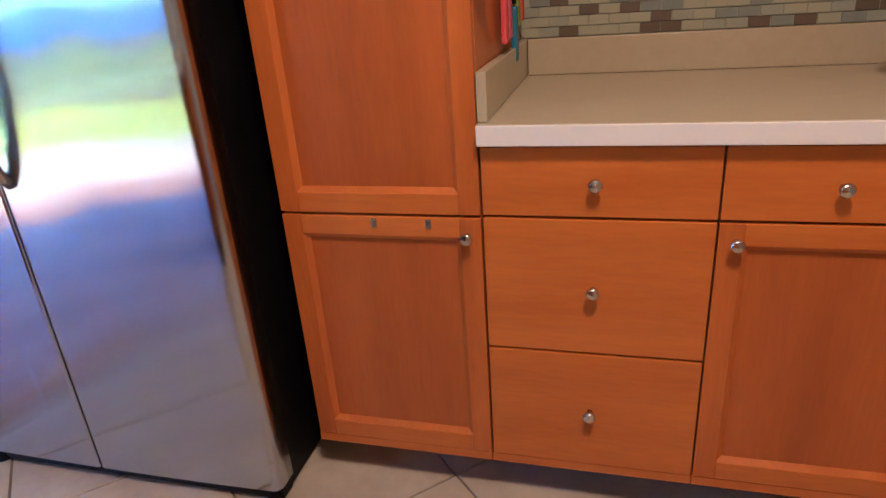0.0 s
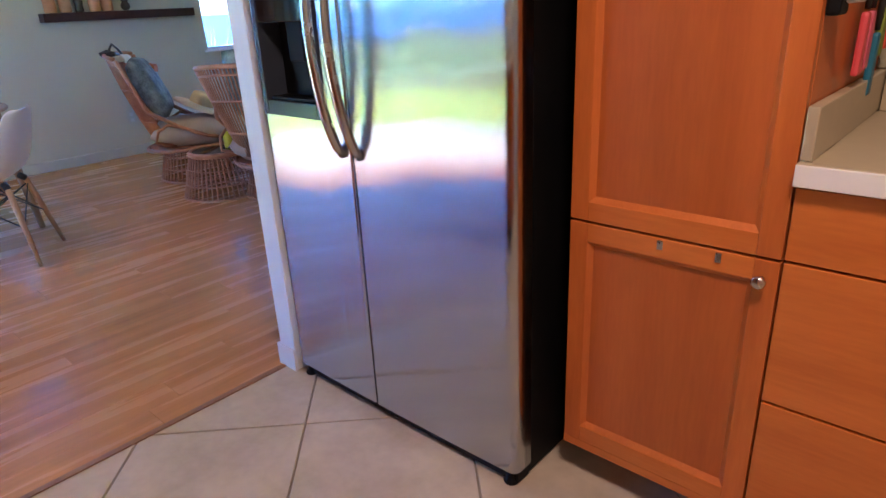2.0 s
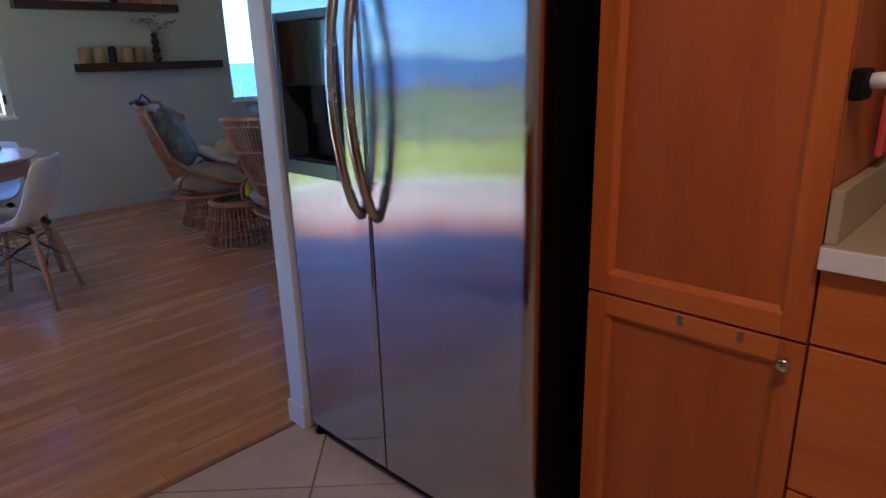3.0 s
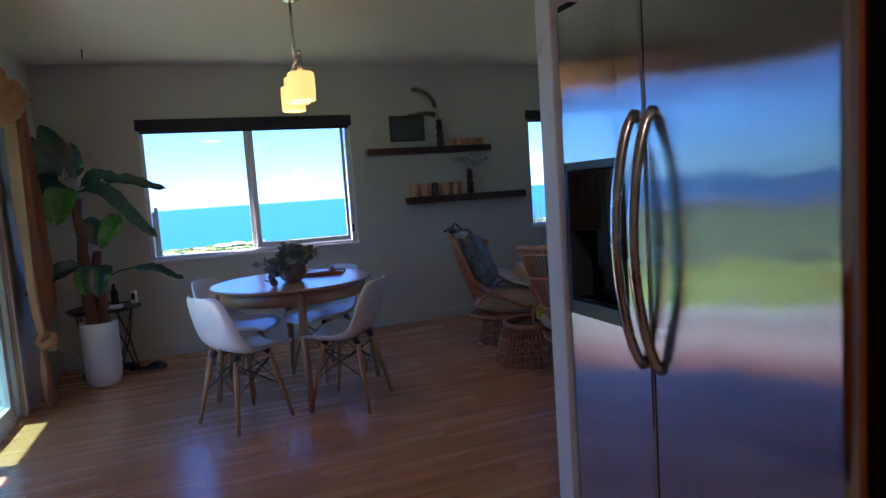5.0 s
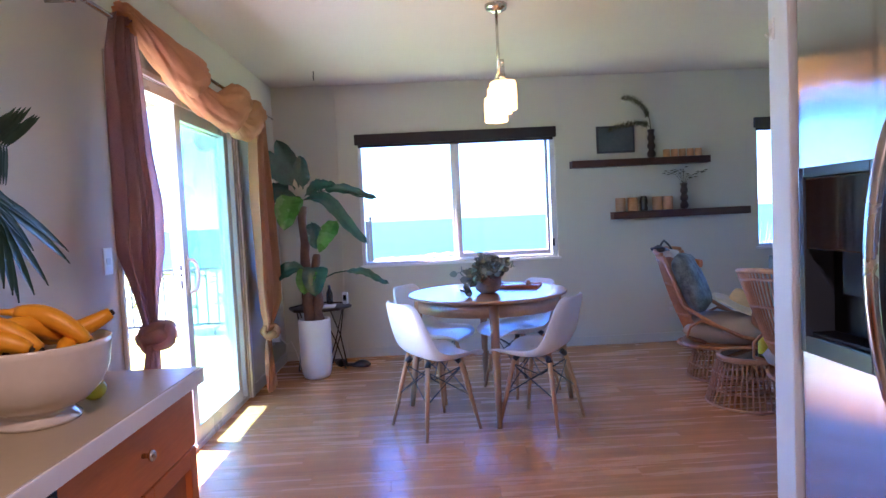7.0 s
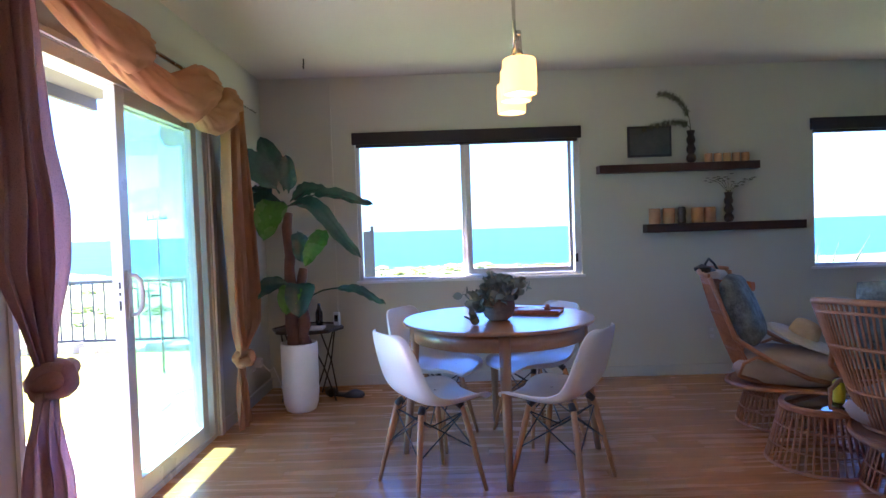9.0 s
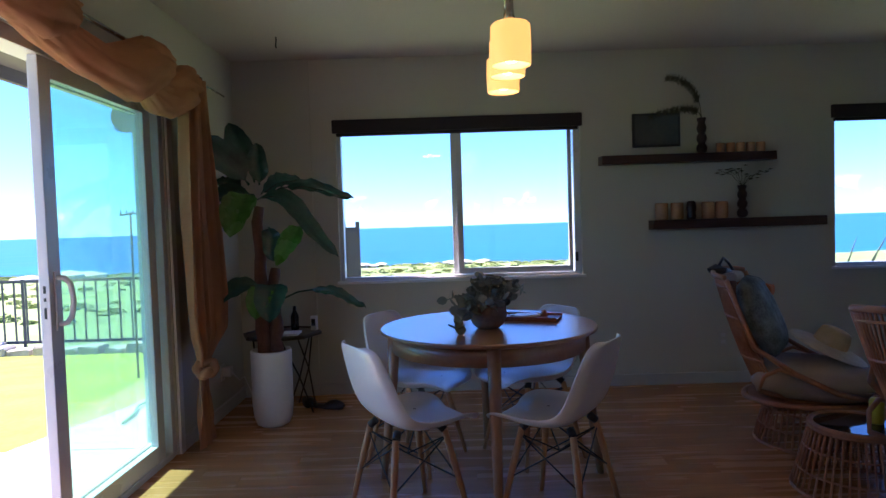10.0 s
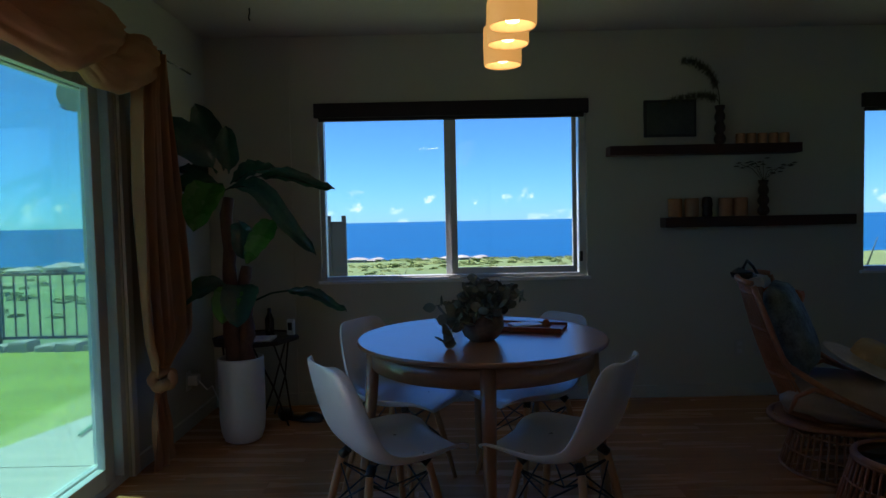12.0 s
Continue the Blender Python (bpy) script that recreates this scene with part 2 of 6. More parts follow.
def tube(bm, points, radius, sides=8, closed=False):
    """A round bar along points; radius: a number, or one for each point."""
    pts = [Vector(p) for p in points]
    n = len(pts)
    radii = radius if isinstance(radius, (list, tuple)) else [radius] * n
    rings, up = [], None
    for i, p in enumerate(pts):
        a, b = (pts[(i - 1) % n], pts[(i + 1) % n]) if closed else (pts[max(i - 1, 0)], pts[min(i + 1, n - 1)])
        way = (b - a).normalized()
        if up is None:
            up = way.orthogonal().normalized()
        up = (up - way * up.dot(way)).normalized()
        side = way.cross(up)
        rings.append([bm.verts.new(p + (up * math.cos(6.28319 * k / sides) + side * math.sin(6.28319 * k / sides)) * radii[i]) for k in range(sides)])
    for i in range(n if closed else n - 1):
        r, q = rings[i], rings[(i + 1) % n]
        for k in range(sides):
            f = bm.faces.new((r[k], r[(k + 1) % sides], q[(k + 1) % sides], q[k]))
            f.smooth = True
    if not closed:
        bm.faces.new(rings[0][::-1])
        bm.faces.new(rings[-1])


def lathe(bm, profile, at=(0, 0, 0), sides=32):
    """Turns a profile of (radius, height) round the upright line through at."""
    rings = []
    for r, z in profile:
        if r < 1e-5:
            rings.append([bm.verts.new((at[0], at[1], at[2] + z))])
        else:
            rings.append([bm.verts.new((at[0] + r * math.cos(6.28319 * k / sides), at[1] + r * math.sin(6.28319 * k / sides), at[2] + z)) for k in range(sides)])
    for a, b in zip(rings, rings[1:]):
        for k in range(sides):
            j = (k + 1) % sides
            if len(a) == 1 and len(b) == 1:
                continue
            vs = (a[0], b[j], b[k]) if len(a) == 1 else (a[k], a[j], b[0]) if len(b) == 1 else (a[k], a[j], b[j], b[k])
            bm.faces.new(vs).smooth = len(a) > 1 and len(b) > 1 and abs(a[0].co.z - b[0].co.z) > 1e-4


def sheet(bm, rows, smooth=True):
    """A surface through rows of points."""
    vs = [[bm.verts.new(p) for p in row] for row in rows]
    for a, b in zip(vs, vs[1:]):
        for k in range(len(a) - 1):
            f = bm.faces.new((a[k], a[k + 1], b[k + 1], b[k]))
            f.smooth = smooth
    return vs


def mesh_of(name, bm):
    bmesh.ops.recalc_face_normals(bm, faces=bm.faces)
    data = bpy.data.meshes.new(name)
    bm.to_mesh(data)
    bm.free()
    return data


def part(name, bm, mat, parent, label=""):
    data = mesh_of(name, bm)
    data.materials.append(mat)
    ob = new(name, data)
    ob.parent = parent
    return tagged(ob, label)


def thing(name, label, category, group="", at=(0, 0, 0), turn=0.0):
    ob = new(name)
    ob.matrix_basis = pose(*at, 0, 0, turn)
    return tagged(ob, label, category, group)


def solid(name, bm, mat, label="", category="", kind="", group=""):
    data = mesh_of(name, bm)
    data.materials.append(mat)
    return tagged(new(name, data), label, category, group, kind)


def B(*dims, bevel=0.0):
    bm = bmesh.new()
    box(bm, *dims, bevel=bevel)
    return bm


# ---- plan ----
WX, SY, CZ = -6.09, -1.09, 2.53          # window wall, patio-door wall, ceiling
NX, EX, LY = 1.93, 1.9, 5.9              # kitchen's back wall (y), east end (x), living room's far wall (y)
TH = 0.14
DOOR = (-4.88, -3.03, 2.05)
WIN1 = (-0.33, 1.51, 0.86, 2.06)
WIN2 = (3.41, 5.25, 0.86, 2.06)

# west wall with two windows
bm = bmesh.new()
for y0, y1, z0, z1 in [(SY - TH, WIN1[0], 0, CZ), (WIN1[0], WIN1[1], 0, WIN1[2]), (WIN1[0], WIN1[1], WIN1[3], CZ), (WIN1[1], WIN2[0], 0, CZ),
                       (WIN2[0], WIN2[1], 0, WIN2[2]), (WIN2[0], WIN2[1], WIN2[3], CZ), (WIN2[1], LY + TH, 0, CZ)]:
    box(bm, WX - TH, WX, y0, y1, z0, z1)
solid("wall_west", bm, WALL, "pale sage painted wall with two windows", kind="structure")
# the slightly proud wall panel in the corner
solid("wall_panel", B(WX, WX + 0.012, SY, -0.515, 0.0, CZ), WALL, "shallow step in the pale sage wall by the corner", kind="structure")
bm = bmesh.new()
for x0, x1, z0, z1 in [(WX, DOOR[0], 0, CZ), (DOOR[0], DOOR[1], DOOR[2], CZ), (DOOR[1], EX, 0, CZ)]:
    box(bm, x0, x1, SY - TH, SY, z0, z1)
solid("wall_south", bm, WALL, "pale sage painted wall with the patio door", kind="structure")
solid("wall_kitchen", B(-1.73, EX, NX, NX + TH, 0, CZ), WALL, "painted kitchen wall behind the cabinets", kind="structure")
solid("wall_east", B(EX, EX + TH, SY - TH, NX + TH, 0, CZ), WALL, "plain painted wall closing the kitchen", kind="structure")
STUBPAINT = mottled("pale_cool_wall_paint", (0.68, 0.71, 0.73), (0.74, 0.77, 0.79), 1.5, 0.55, 0.25, 180.0)
solid("wall_stub", B(-1.855, -1.765, 1.2, LY, 0, CZ, bevel=0.006), STUBPAINT, "pale painted wall end beside the fridge", kind="structure")
solid("wall_north", B(WX, -1.765, LY, LY + TH, 0, CZ), WALL, "plain painted wall closing the living room", kind="structure")
solid("ceiling", B(WX - TH, EX + TH, SY - TH, LY + TH, CZ, CZ + 0.12), CEILING, "off-white textured ceiling", kind="structure")
solid("floor", B(WX - TH, -1.83, SY - 0.02, LY + TH, -0.12, -0.012), SUBFLOOR, "subfloor under the laminate planks", kind="structure")
solid("kitchen_floor", B(-1.83, EX + TH, SY - 0.02, NX + TH, -0.12, -0.010), GROUT, "grout bed under the kitchen tiles", kind="structure")


# ---- ground outside ----
def land(x, y):
    d = max(0.0, -x - 11.5)
    side = max(0.0, -y - 7.5)
    far = max(d, side)
    z = -0.12 - 0.10 * max(0.0, min(-x - 6.3, 5.2))
    if far > 0:
        z -= 0.3 * min(far, 3.0) / 3.0 + 13.3 * (min(far, 232) / 232) ** 0.95
        z -= 30.0 * min(1.0, max(0.0, far - 229) / 60)
        z += 0.8 * min(1, far / 60) * noise.noise(Vector((x, y, 0)) * 0.015) + 0.5 * min(1, far / 120) * noise.noise(Vector((x, y, 3)) * 0.07)
    return z


def axis(lo, hi, fine_lo, fine_hi, step):
    vals = [lo]
    for k in range(40):
        s = (fine_lo - lo) * (0.82 ** (k + 1))
        vals.append(fine_lo - s)
    v = fine_lo
    while v < fine_hi:
        vals.append(v)
        v += step
    vals += [fine_hi + (hi - fine_hi) * (0.82 ** (40 - k)) for k in range(40)] + [hi]
    return sorted(set(vals))


xs, ys = axis(-4800, 400, -60, 12, 2.0), axis(-4800, 4800, -40, 30, 2.5)
bm = bmesh.new()
sheet(bm, [[(x, y, land(x, y)) for y in ys] for x in xs])
GROUND = mottled("dry_green_land", (0.06, 0.115, 0.028), (0.27, 0.35, 0.115), 0.16, 0.95, 0.0, 1.1)
solid("ground", bm, GROUND, "green land sloping down to the coast", kind="structure")
SEA = mottled("deep_blue_sea", (0.001, 0.048, 0.15), (0.010, 0.145, 0.33), 0.012, 0.4, 0.0, 0.05, stretch=(6, 0.6, 1), spec=0.12)
solid("sea", B(-4900, -238, -4800, 4800, -15.3, -14.6), SEA, "open blue sea to the horizon", kind="structure")


# patio, lawn
def lawn_z(x, y):
    return land(x, y) + 0.004


bm = bmesh.new()
sheet(bm, [[(x, y, land(x, y) + 0.02) for y in np.linspace(-6.6, -1.6, 14)] for x in np.arange(-11.3, -5.2, 0.6)])
sheet(bm, [[(x, y, land(x, y) + 0.02) for y in np.linspace(-6.6, -2.0, 11)] for x in np.linspace(-5.3, 3.0, 14)])
solid("lawn", bm, GRASS, "sunlit mown green lawn", kind="structure")
for poly in ([(-6.9, SY - TH), (-6.9, -2.0), (-6.27, -2.04), (-5.265, -2.35), (-5.265, SY - TH)],
             [(-5.255, SY - TH), (-5.255, -2.36), (-4.9, -2.80), (-4.3, -3.35), (-4.3, SY - TH)],
             [(-4.29, SY - TH), (-4.29, -3.36), (-3.2, -3.5), (-1.3, -3.5), (-1.3, SY - TH)],
             [(-1.29, SY - TH), (-1.29, -3.5), (2.0, -3.5), (2.0, SY - TH)]):
    bm = bmesh.new()
    lo, hi = [bm.verts.new((x, y, -0.22)) for x, y in poly], [bm.verts.new((x, y, -0.085)) for x, y in poly]
    bm.faces.new(hi)
    for k in range(len(poly)):
        j = (k + 1) % len(poly)
        bm.faces.new((lo[k], lo[j], hi[j], hi[k]))
    solid("patio_slab", bm, CONCRETE, "pale sunlit concrete patio slab", kind="structure")

# railings at the lawn's edges
STONE = mottled("pale_edging_stone", (0.22, 0.20, 0.17), (0.42, 0.40, 0.36), 5.0, 0.9, 0.6, 40.0, each=0.1)
rnd = random.Random(5)


def railing(label, at, turn, length):
    fence = thing("fence", label, "railing", "railings round the lawn", at=at, turn=turn)
    for z in (0.08, 1.07):
        part("rail", B(0, length, -0.02, 0.02, z, z + 0.045), RAILMETAL, fence)
    slat = part("slat", B(-0.011, 0.011, -0.011, 0.011, 0.1, 1.09), RAILMETAL, fence)
    post = part("post", B(-0.018, 0.018, -0.018, 0.018, -0.2, 1.13, bevel=0.004), RAILMETAL, fence)
    slat.location = (0.19, 0, 0)
    for k in range(2, int(length / 0.19)):
        o = slat.copy()
        scene.collection.objects.link(o)
        o.location = (k * 0.19, 0, 0)
    for k in range(1, int(length / 2.4) + 1):
        o = post.copy()
        scene.collection.objects.link(o)
        o.location = (k * 2.4, 0, 0)
    edging = thing("stone_edging", "row of rough pale stones in the grass under the railing", "edging", "stone edgings", at=(at[0], at[1], at[2] - 0.07), turn=turn)
    for k in range(int(length / 0.37)):
        bm = bmesh.new()
        box(bm, 0, rnd.uniform(0.28, 0.36), -0.16, 0.16, -0.12, rnd.uniform(0.10, 0.19), 0.03)
        for v in bm.verts:
            v.co += Vector((rnd.uniform(-1, 1), rnd.uniform(-1, 1), rnd.uniform(-1, 1))) * 0.012
        part("stone", bm, STONE, edging).location = (k * 0.37, 0.35 + rnd.uniform(-0.03, 0.03), 0)


railing("dark metal railing at the far edge of the lawn", (-11.5, -1.6, -0.54), -90, 5.6)
railing("dark metal railing along the lawn's long side", (-11.5, -7.2, -0.50), 0, 14.0)

# roof overhang over the patio
roof = thing("roof_overhang", "dark painted eave over the patio door", "roof", at=(0, SY - TH, 2.30))
part("soffit", B(-5.55, 2.3, -0.90, 0.0, 0.0, 0.03), mottled("soffit_paint", (0.10, 0.09, 0.09), (0.14, 0.13, 0.13), 3.0, 0.8, 0.1), roof)
part("fascia", B(-5.55, 2.3, -0.94, -0.90, -0.08, 0.12), mottled("fascia_paint", (0.05, 0.045, 0.05), (0.08, 0.07, 0.075), 3.0, 0.7, 0.1), roof)


# ---- windows and patio door ----
def window(name, w, label):
    """A sliding window: fixed glass in its first half, a sash in the second."""
    y0, y1, z0, z1 = w
    t = thing(name, label, "window", at=(WX, y0, z0))
    t["kind"] = "structure"
    W, Hh = y1 - y0, z1 - z0
    bm = bmesh.new()
    f, mid = 0.032, (y1 - y0) * 0.488
    for a in [(0, f, 0, Hh), (W - 0.048, W, 0, Hh), (f, W - 0.048, 0, 0.024), (f, W - 0.048, Hh - f, Hh)]:
        box(bm, -0.11, -0.035, *a, bevel=0.004)
    part("window_frame", bm, VINYL, t)
    part("window_sill", B(-0.035, 0.025, -0.02, W + 0.02, -0.022, 0.0, bevel=0.005), WHITE, t)
    part("stop", B(-0.03, -0.012, f, mid - 0.02, 0.0, 0.012, bevel=0.002), WHITE, t)
    part("mullion", B(-0.10, -0.072, mid - 0.035, mid + 0.01, 0.024, Hh - f, bevel=0.003), VINYL, t)
    s = 0.045
    a, b = mid + 0.002, W - 0.062
    bm = bmesh.new()
    for c in [(a, a + s, 0.026, Hh - f), (b - 0.030, b, 0.026, Hh - f), (a + s, b - 0.030, 0.026, 0.026 + s), (a + s, b - 0.030, Hh - f - s, Hh - f)]:
        box(bm, -0.070, -0.042, *c, bevel=0.003)
    sh = part("sash", bm, VINYL, t)
    for p0, p1, x, q0, q1, par in ((f, mid - 0.035, -0.09, 0.024, Hh - f, t), (a + s, b - 0.030, -0.058, 0.026 + s, Hh - f - s, sh)):
        g = part("pane", B(x, x + 0.004, p0, p1, q0, q1), GLASS, par)
        g.visible_shadow = False
    part("stay", B(-0.06, -0.04, f, f + 0.025, Hh - 0.085, Hh - 0.065, bevel=0.003), WIRE, t)
    part("latch", B(-0.035, -0.018, W - 0.05, W - 0.028, 0.10, 0.17, bevel=0.004), WIRE, t)
    return t


window("window_1", WIN1, "white vinyl sliding window with an ocean view")
window("window_2", WIN2, "white vinyl sliding window beyond the rattan chairs")
for (y0, y1, z0, z1), lab in ((WIN1, "dark rolled-up blind above the dining window"), (WIN2, "dark rolled-up blind above the living room window")):
    bl = thing("roller_blind", lab, "blind", "window blinds", at=(WX, y0, z1))
    part("valance", B(0.0, 0.035, -0.02, y1 - y0 + 0.01, -0.085, 0.012, bevel=0.006), BLIND, bl)
    part("bottom_rail", B(-0.02, 0.02, 0.01, y1 - y0 - 0.02, -0.108, -0.086, bevel=0.004), BLIND, bl)

# patio door, slid open behind its fixed half
d = thing("patio_door", "white sliding glass patio door standing open", "door", at=(0, SY, 0))
bm = bmesh.new()
x0, x1, h = DOOR
for a in [(x0, x0 + 0.05, 0.0, h), (x1 - 0.05, x1, 0.0, h), (x0 + 0.05, x1 - 0.05, h - 0.06, h), (x0 + 0.05, x1 - 0.05, -0.01, 0.03)]:
    box(bm, a[0], a[1], -0.13, -0.01, a[2], a[3], 0.004)
part("door_frame", bm, VINYL, d)
for nm, (a, b), y in (("fixed_panel", (x0 + 0.05, x0 + 0.98), -0.115), ("sliding_panel", (x0 + 0.12, x0 + 1.06), -0.06)):
    bm = bmesh.new()
    s = 0.08
    for c in [(a, a + s, 0.03, h - 0.06), (b - s, b, 0.03, h - 0.06), (a + s, b - s, 0.03, 0.12), (a + s, b - s, h - 0.14, h - 0.06)]:
        box(bm, c[0], c[1], y, y + 0.04, c[2], c[3], 0.004)
    p = part(nm, bm, VINYL, d)
    g = part("pane", B(a + s, b - s, y + 0.018, y + 0.022, 0.12, h - 0.14), TINTGLASS if nm == "fixed_panel" else GLASS, p)
    if nm == "sliding_panel":
        bm = bmesh.new()
        xh = b - 0.045
        tube(bm, [(xh, y + 0.04, 0.915), (xh - 0.012, y + 0.068, 0.918), (xh - 0.022, y + 0.085, 0.945), (xh - 0.026, y + 0.092, 1.01), (xh - 0.022, y + 0.085, 1.075), (xh - 0.012, y + 0.068, 1.102), (xh, y + 0.04, 1.105)], 0.011, 12)
        part("door_handle", bm, VINYL, p)
        for z_, l_ in ((0.965, 0.045), (1.02, 0.014), (1.06, 0.03)):
            part("lock_slot", B(b - 0.006, b + 0.0015, y + 0.015, y + 0.025, z_ - l_ / 2, z_ + l_ / 2), WIRE, p, "small black slot")
        part("lock_plate", B(b - 0.062, b - 0.028, y + 0.04, y + 0.048, 0.89, 1.13, bevel=0.003), VINYL, p)
part("track", B(x0 + 0.05, x1 - 0.05, -0.075, -0.065, 0.03, 0.045), KNOB, d)
bm = bmesh.new()
for a in [(x0 - 0.06, x0 - 0.002, 0.0, h + 0.03), (x1 + 0.002, x1 + 0.024, 0.0, h + 0.03), (x0 - 0.002, x1 + 0.002, h + 0.002, h + 0.03)]:
    box(bm, a[0], a[1], 0.002, 0.018, a[2], a[3], 0.003)
part("casing", bm, WHITE, d)

# round dial on the outer wall beside the door
dc = thing("outdoor_thermometer", "round pale outdoor dial thermometer on a bracket beside the patio door", "thermometer", at=(-4.94, SY - 0.235, 1.94))
bm = bmesh.new()
lathe(bm, [(0, -0.008), (0.080, -0.008), (0.086, -0.003), (0.086, 0.006), (0.081, 0.008), (0.079, 0.005), (0, 0.005)], sides=44)
bmesh.ops.rotate(bm, verts=bm.verts, cent=(0, 0, 0), matrix=Matrix.Rotation(radians(90), 3, "Y"))
part("dial", bm, mottled("grey_dial_plastic", (0.30, 0.33, 0.36), (0.40, 0.43, 0.46), 8.0, 0.4, 0.0), dc)
bm = bmesh.new()
tube(bm, [(0, 0.096, -0.05), (0, 0.06, -0.075), (0, 0.0, -0.089), (0, -0.05, -0.078), (0, -0.075, -0.06)], 0.004, 8)
part("bracket", bm, WIRE, dc)

# baseboards
for nm, dims, lab in (("baseboard_west", (WX, WX + 0.014, -0.51, LY, 0.0, 0.085), "white baseboard along the window wall"),
                      ("baseboard_corner", (WX + 0.012, WX + 0.026, SY, -0.515, 0.0, 0.085), "white baseboard in the corner"),
                      ("baseboard_south", (DOOR[1] + 0.065, -1.87, SY, SY + 0.014, 0.0, 0.085), "white baseboard beside the patio door"),
                      ("baseboard_south_corner", (WX + 0.03, DOOR[0] - 0.065, SY, SY + 0.014, 0.0, 0.085), "white baseboard between the patio door and the corner"),
                      ("baseboard_stub", (-1.869, -1.751, 1.186, 1.8, 0.0, 0.09), "white baseboard round the wall end beside the fridge")):
    if nm == "baseboard_stub":
        bm = bmesh.new()
        box(bm, -1.863, -1.855, 1.192, LY, 0, 0.085, 0.002)
        box(bm, -1.855, -1.765, 1.192, 1.2, 0, 0.085, 0.002)
        solid(nm, bm, WHITE, lab, kind="structure")
    else:
        solid(nm, B(*dims, bevel=0.003), BASEPAINT, lab, kind="structure")


# ---- kitchen ----
RAILWOOD = DRAWER
MOULD = mottled("cherry_moulding_wood", (0.44, 0.100, 0.015), (0.61, 0.158, 0.027), 3.0, 0.34, 0.05, 30.0, (6, 6, 0.6))
def knob(parent, x, y, z, way=-1):
    bm = bmesh.new()
    lathe(bm, [(0.0, 0.0), (0.006, 0.0), (0.005, 0.012), (0.008, 0.015), (0.0125, 0.018), (0.0135, 0.022), (0.010, 0.027), (0.0, 0.029)], sides=20)
    bmesh.ops.rotate(bm, verts=bm.verts, cent=(0, 0, 0), matrix=Matrix.Rotation(radians(90 if way < 0 else -90), 3, "X"))
    k = part("knob", bm, KNOB, parent, "round brushed nickel knob")
    k.location = (x, y, z)
    return k


def shaker(parent, name, x0, x1, z0, z1, y, way=-1, rail=0.044):
    """A framed door; its face lies at y and looks along way * y."""
    t = 0.02 * -way
    Y = sorted((y, y + t))
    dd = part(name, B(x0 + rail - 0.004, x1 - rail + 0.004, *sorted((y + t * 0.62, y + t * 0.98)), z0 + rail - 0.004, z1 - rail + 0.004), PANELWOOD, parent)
    for a in (x0, x1 - rail):
        part("stile", B(a, a + rail, *Y, z0, z1, bevel=0.002), CABINET, dd)
    for a in (z0, z1 - rail):
        part("rail", B(x0 + rail, x1 - rail, *Y, a, a + rail, bevel=0.002), RAILWOOD, dd)
    i = 0.011
    ya, yb = y + t * 0.10, y + t * 0.61
    A = [(x0 + rail, z0 + rail), (x1 - rail, z0 + rail), (x1 - rail, z1 - rail), (x0 + rail, z1 - rail)]
    C = [(x0 + rail + i, z0 + rail + i), (x1 - rail - i, z0 + rail + i), (x1 - rail - i, z1 - rail - i), (x0 + rail + i, z1 - rail - i)]
    for k in range(4):
        j = (k + 1) % 4
        bm = bmesh.new()
        bm.faces.new([bm.verts.new(q) for q in ((A[k][0], ya, A[k][1]), (A[j][0], ya, A[j][1]), (C[j][0], yb, C[j][1]), (C[k][0], yb, C[k][1]))])
        part("moulding", bm, MOULD, dd)
    return dd


def slab(parent, name, x0, x1, z0, z1, y, way=-1):
    t = 0.02 * -way
    return part(name, B(x0, x1, *sorted((y, y + t)), z0, z1, bevel=0.002), DRAWER, parent)


FY, TOE = 1.33, 0.112
# tall pantry
p = thing("pantry_cabinet", "tall reddish cherry pantry cabinet beside the fridge", "cabinet")
part("face_rail", B(-0.7605, -0.318, FY + 0.002, FY + 0.0203, TOE, 0.1355, bevel=0.001), DRAWER, p)
part("body", B(-0.7605, -0.318, FY + 0.0205, NX - 0.002, TOE, 2.3), CABINET, p)
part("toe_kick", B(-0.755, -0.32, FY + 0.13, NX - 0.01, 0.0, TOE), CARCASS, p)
dl = shaker(p, "door", -0.758, -0.3185, 0.137, 0.724, FY)
knob(dl, -0.346, FY, 0.686)
for x in (-0.546, -0.428):
    part("child_latch", B(x - 0.006, x + 0.006, FY - 0.003, FY, 0.700, 0.720, bevel=0.001), KNOB, dl, "small grey catch plate")
du = shaker(p, "door", -0.758, -0.3185, 0.730, 1.535, FY)
du = shaker(p, "door", -0.758, -0.3185, 1.541, 2.29, FY)
# base cabinets along the kitchen wall
c = thing("drawer_cabinet", "cherry base cabinet with three slab drawers", "cabinet", "kitchen base cabinets")
part("face_rail", B(-0.316, 0.121, FY + 0.002, FY + 0.0203, TOE, 0.1355, bevel=0.001), DRAWER, c)
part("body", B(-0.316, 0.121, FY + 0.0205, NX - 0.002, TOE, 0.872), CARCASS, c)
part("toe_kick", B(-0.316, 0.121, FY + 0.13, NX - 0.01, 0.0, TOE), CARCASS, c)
for z0, z1 in ((0.732, 0.868), (0.431, 0.726), (0.137, 0.425)):
    o = slab(c, "drawer", -0.3135, 0.1195, z0, z1, FY)
    knob(o, -0.0975, FY, (z0 + z1) / 2)
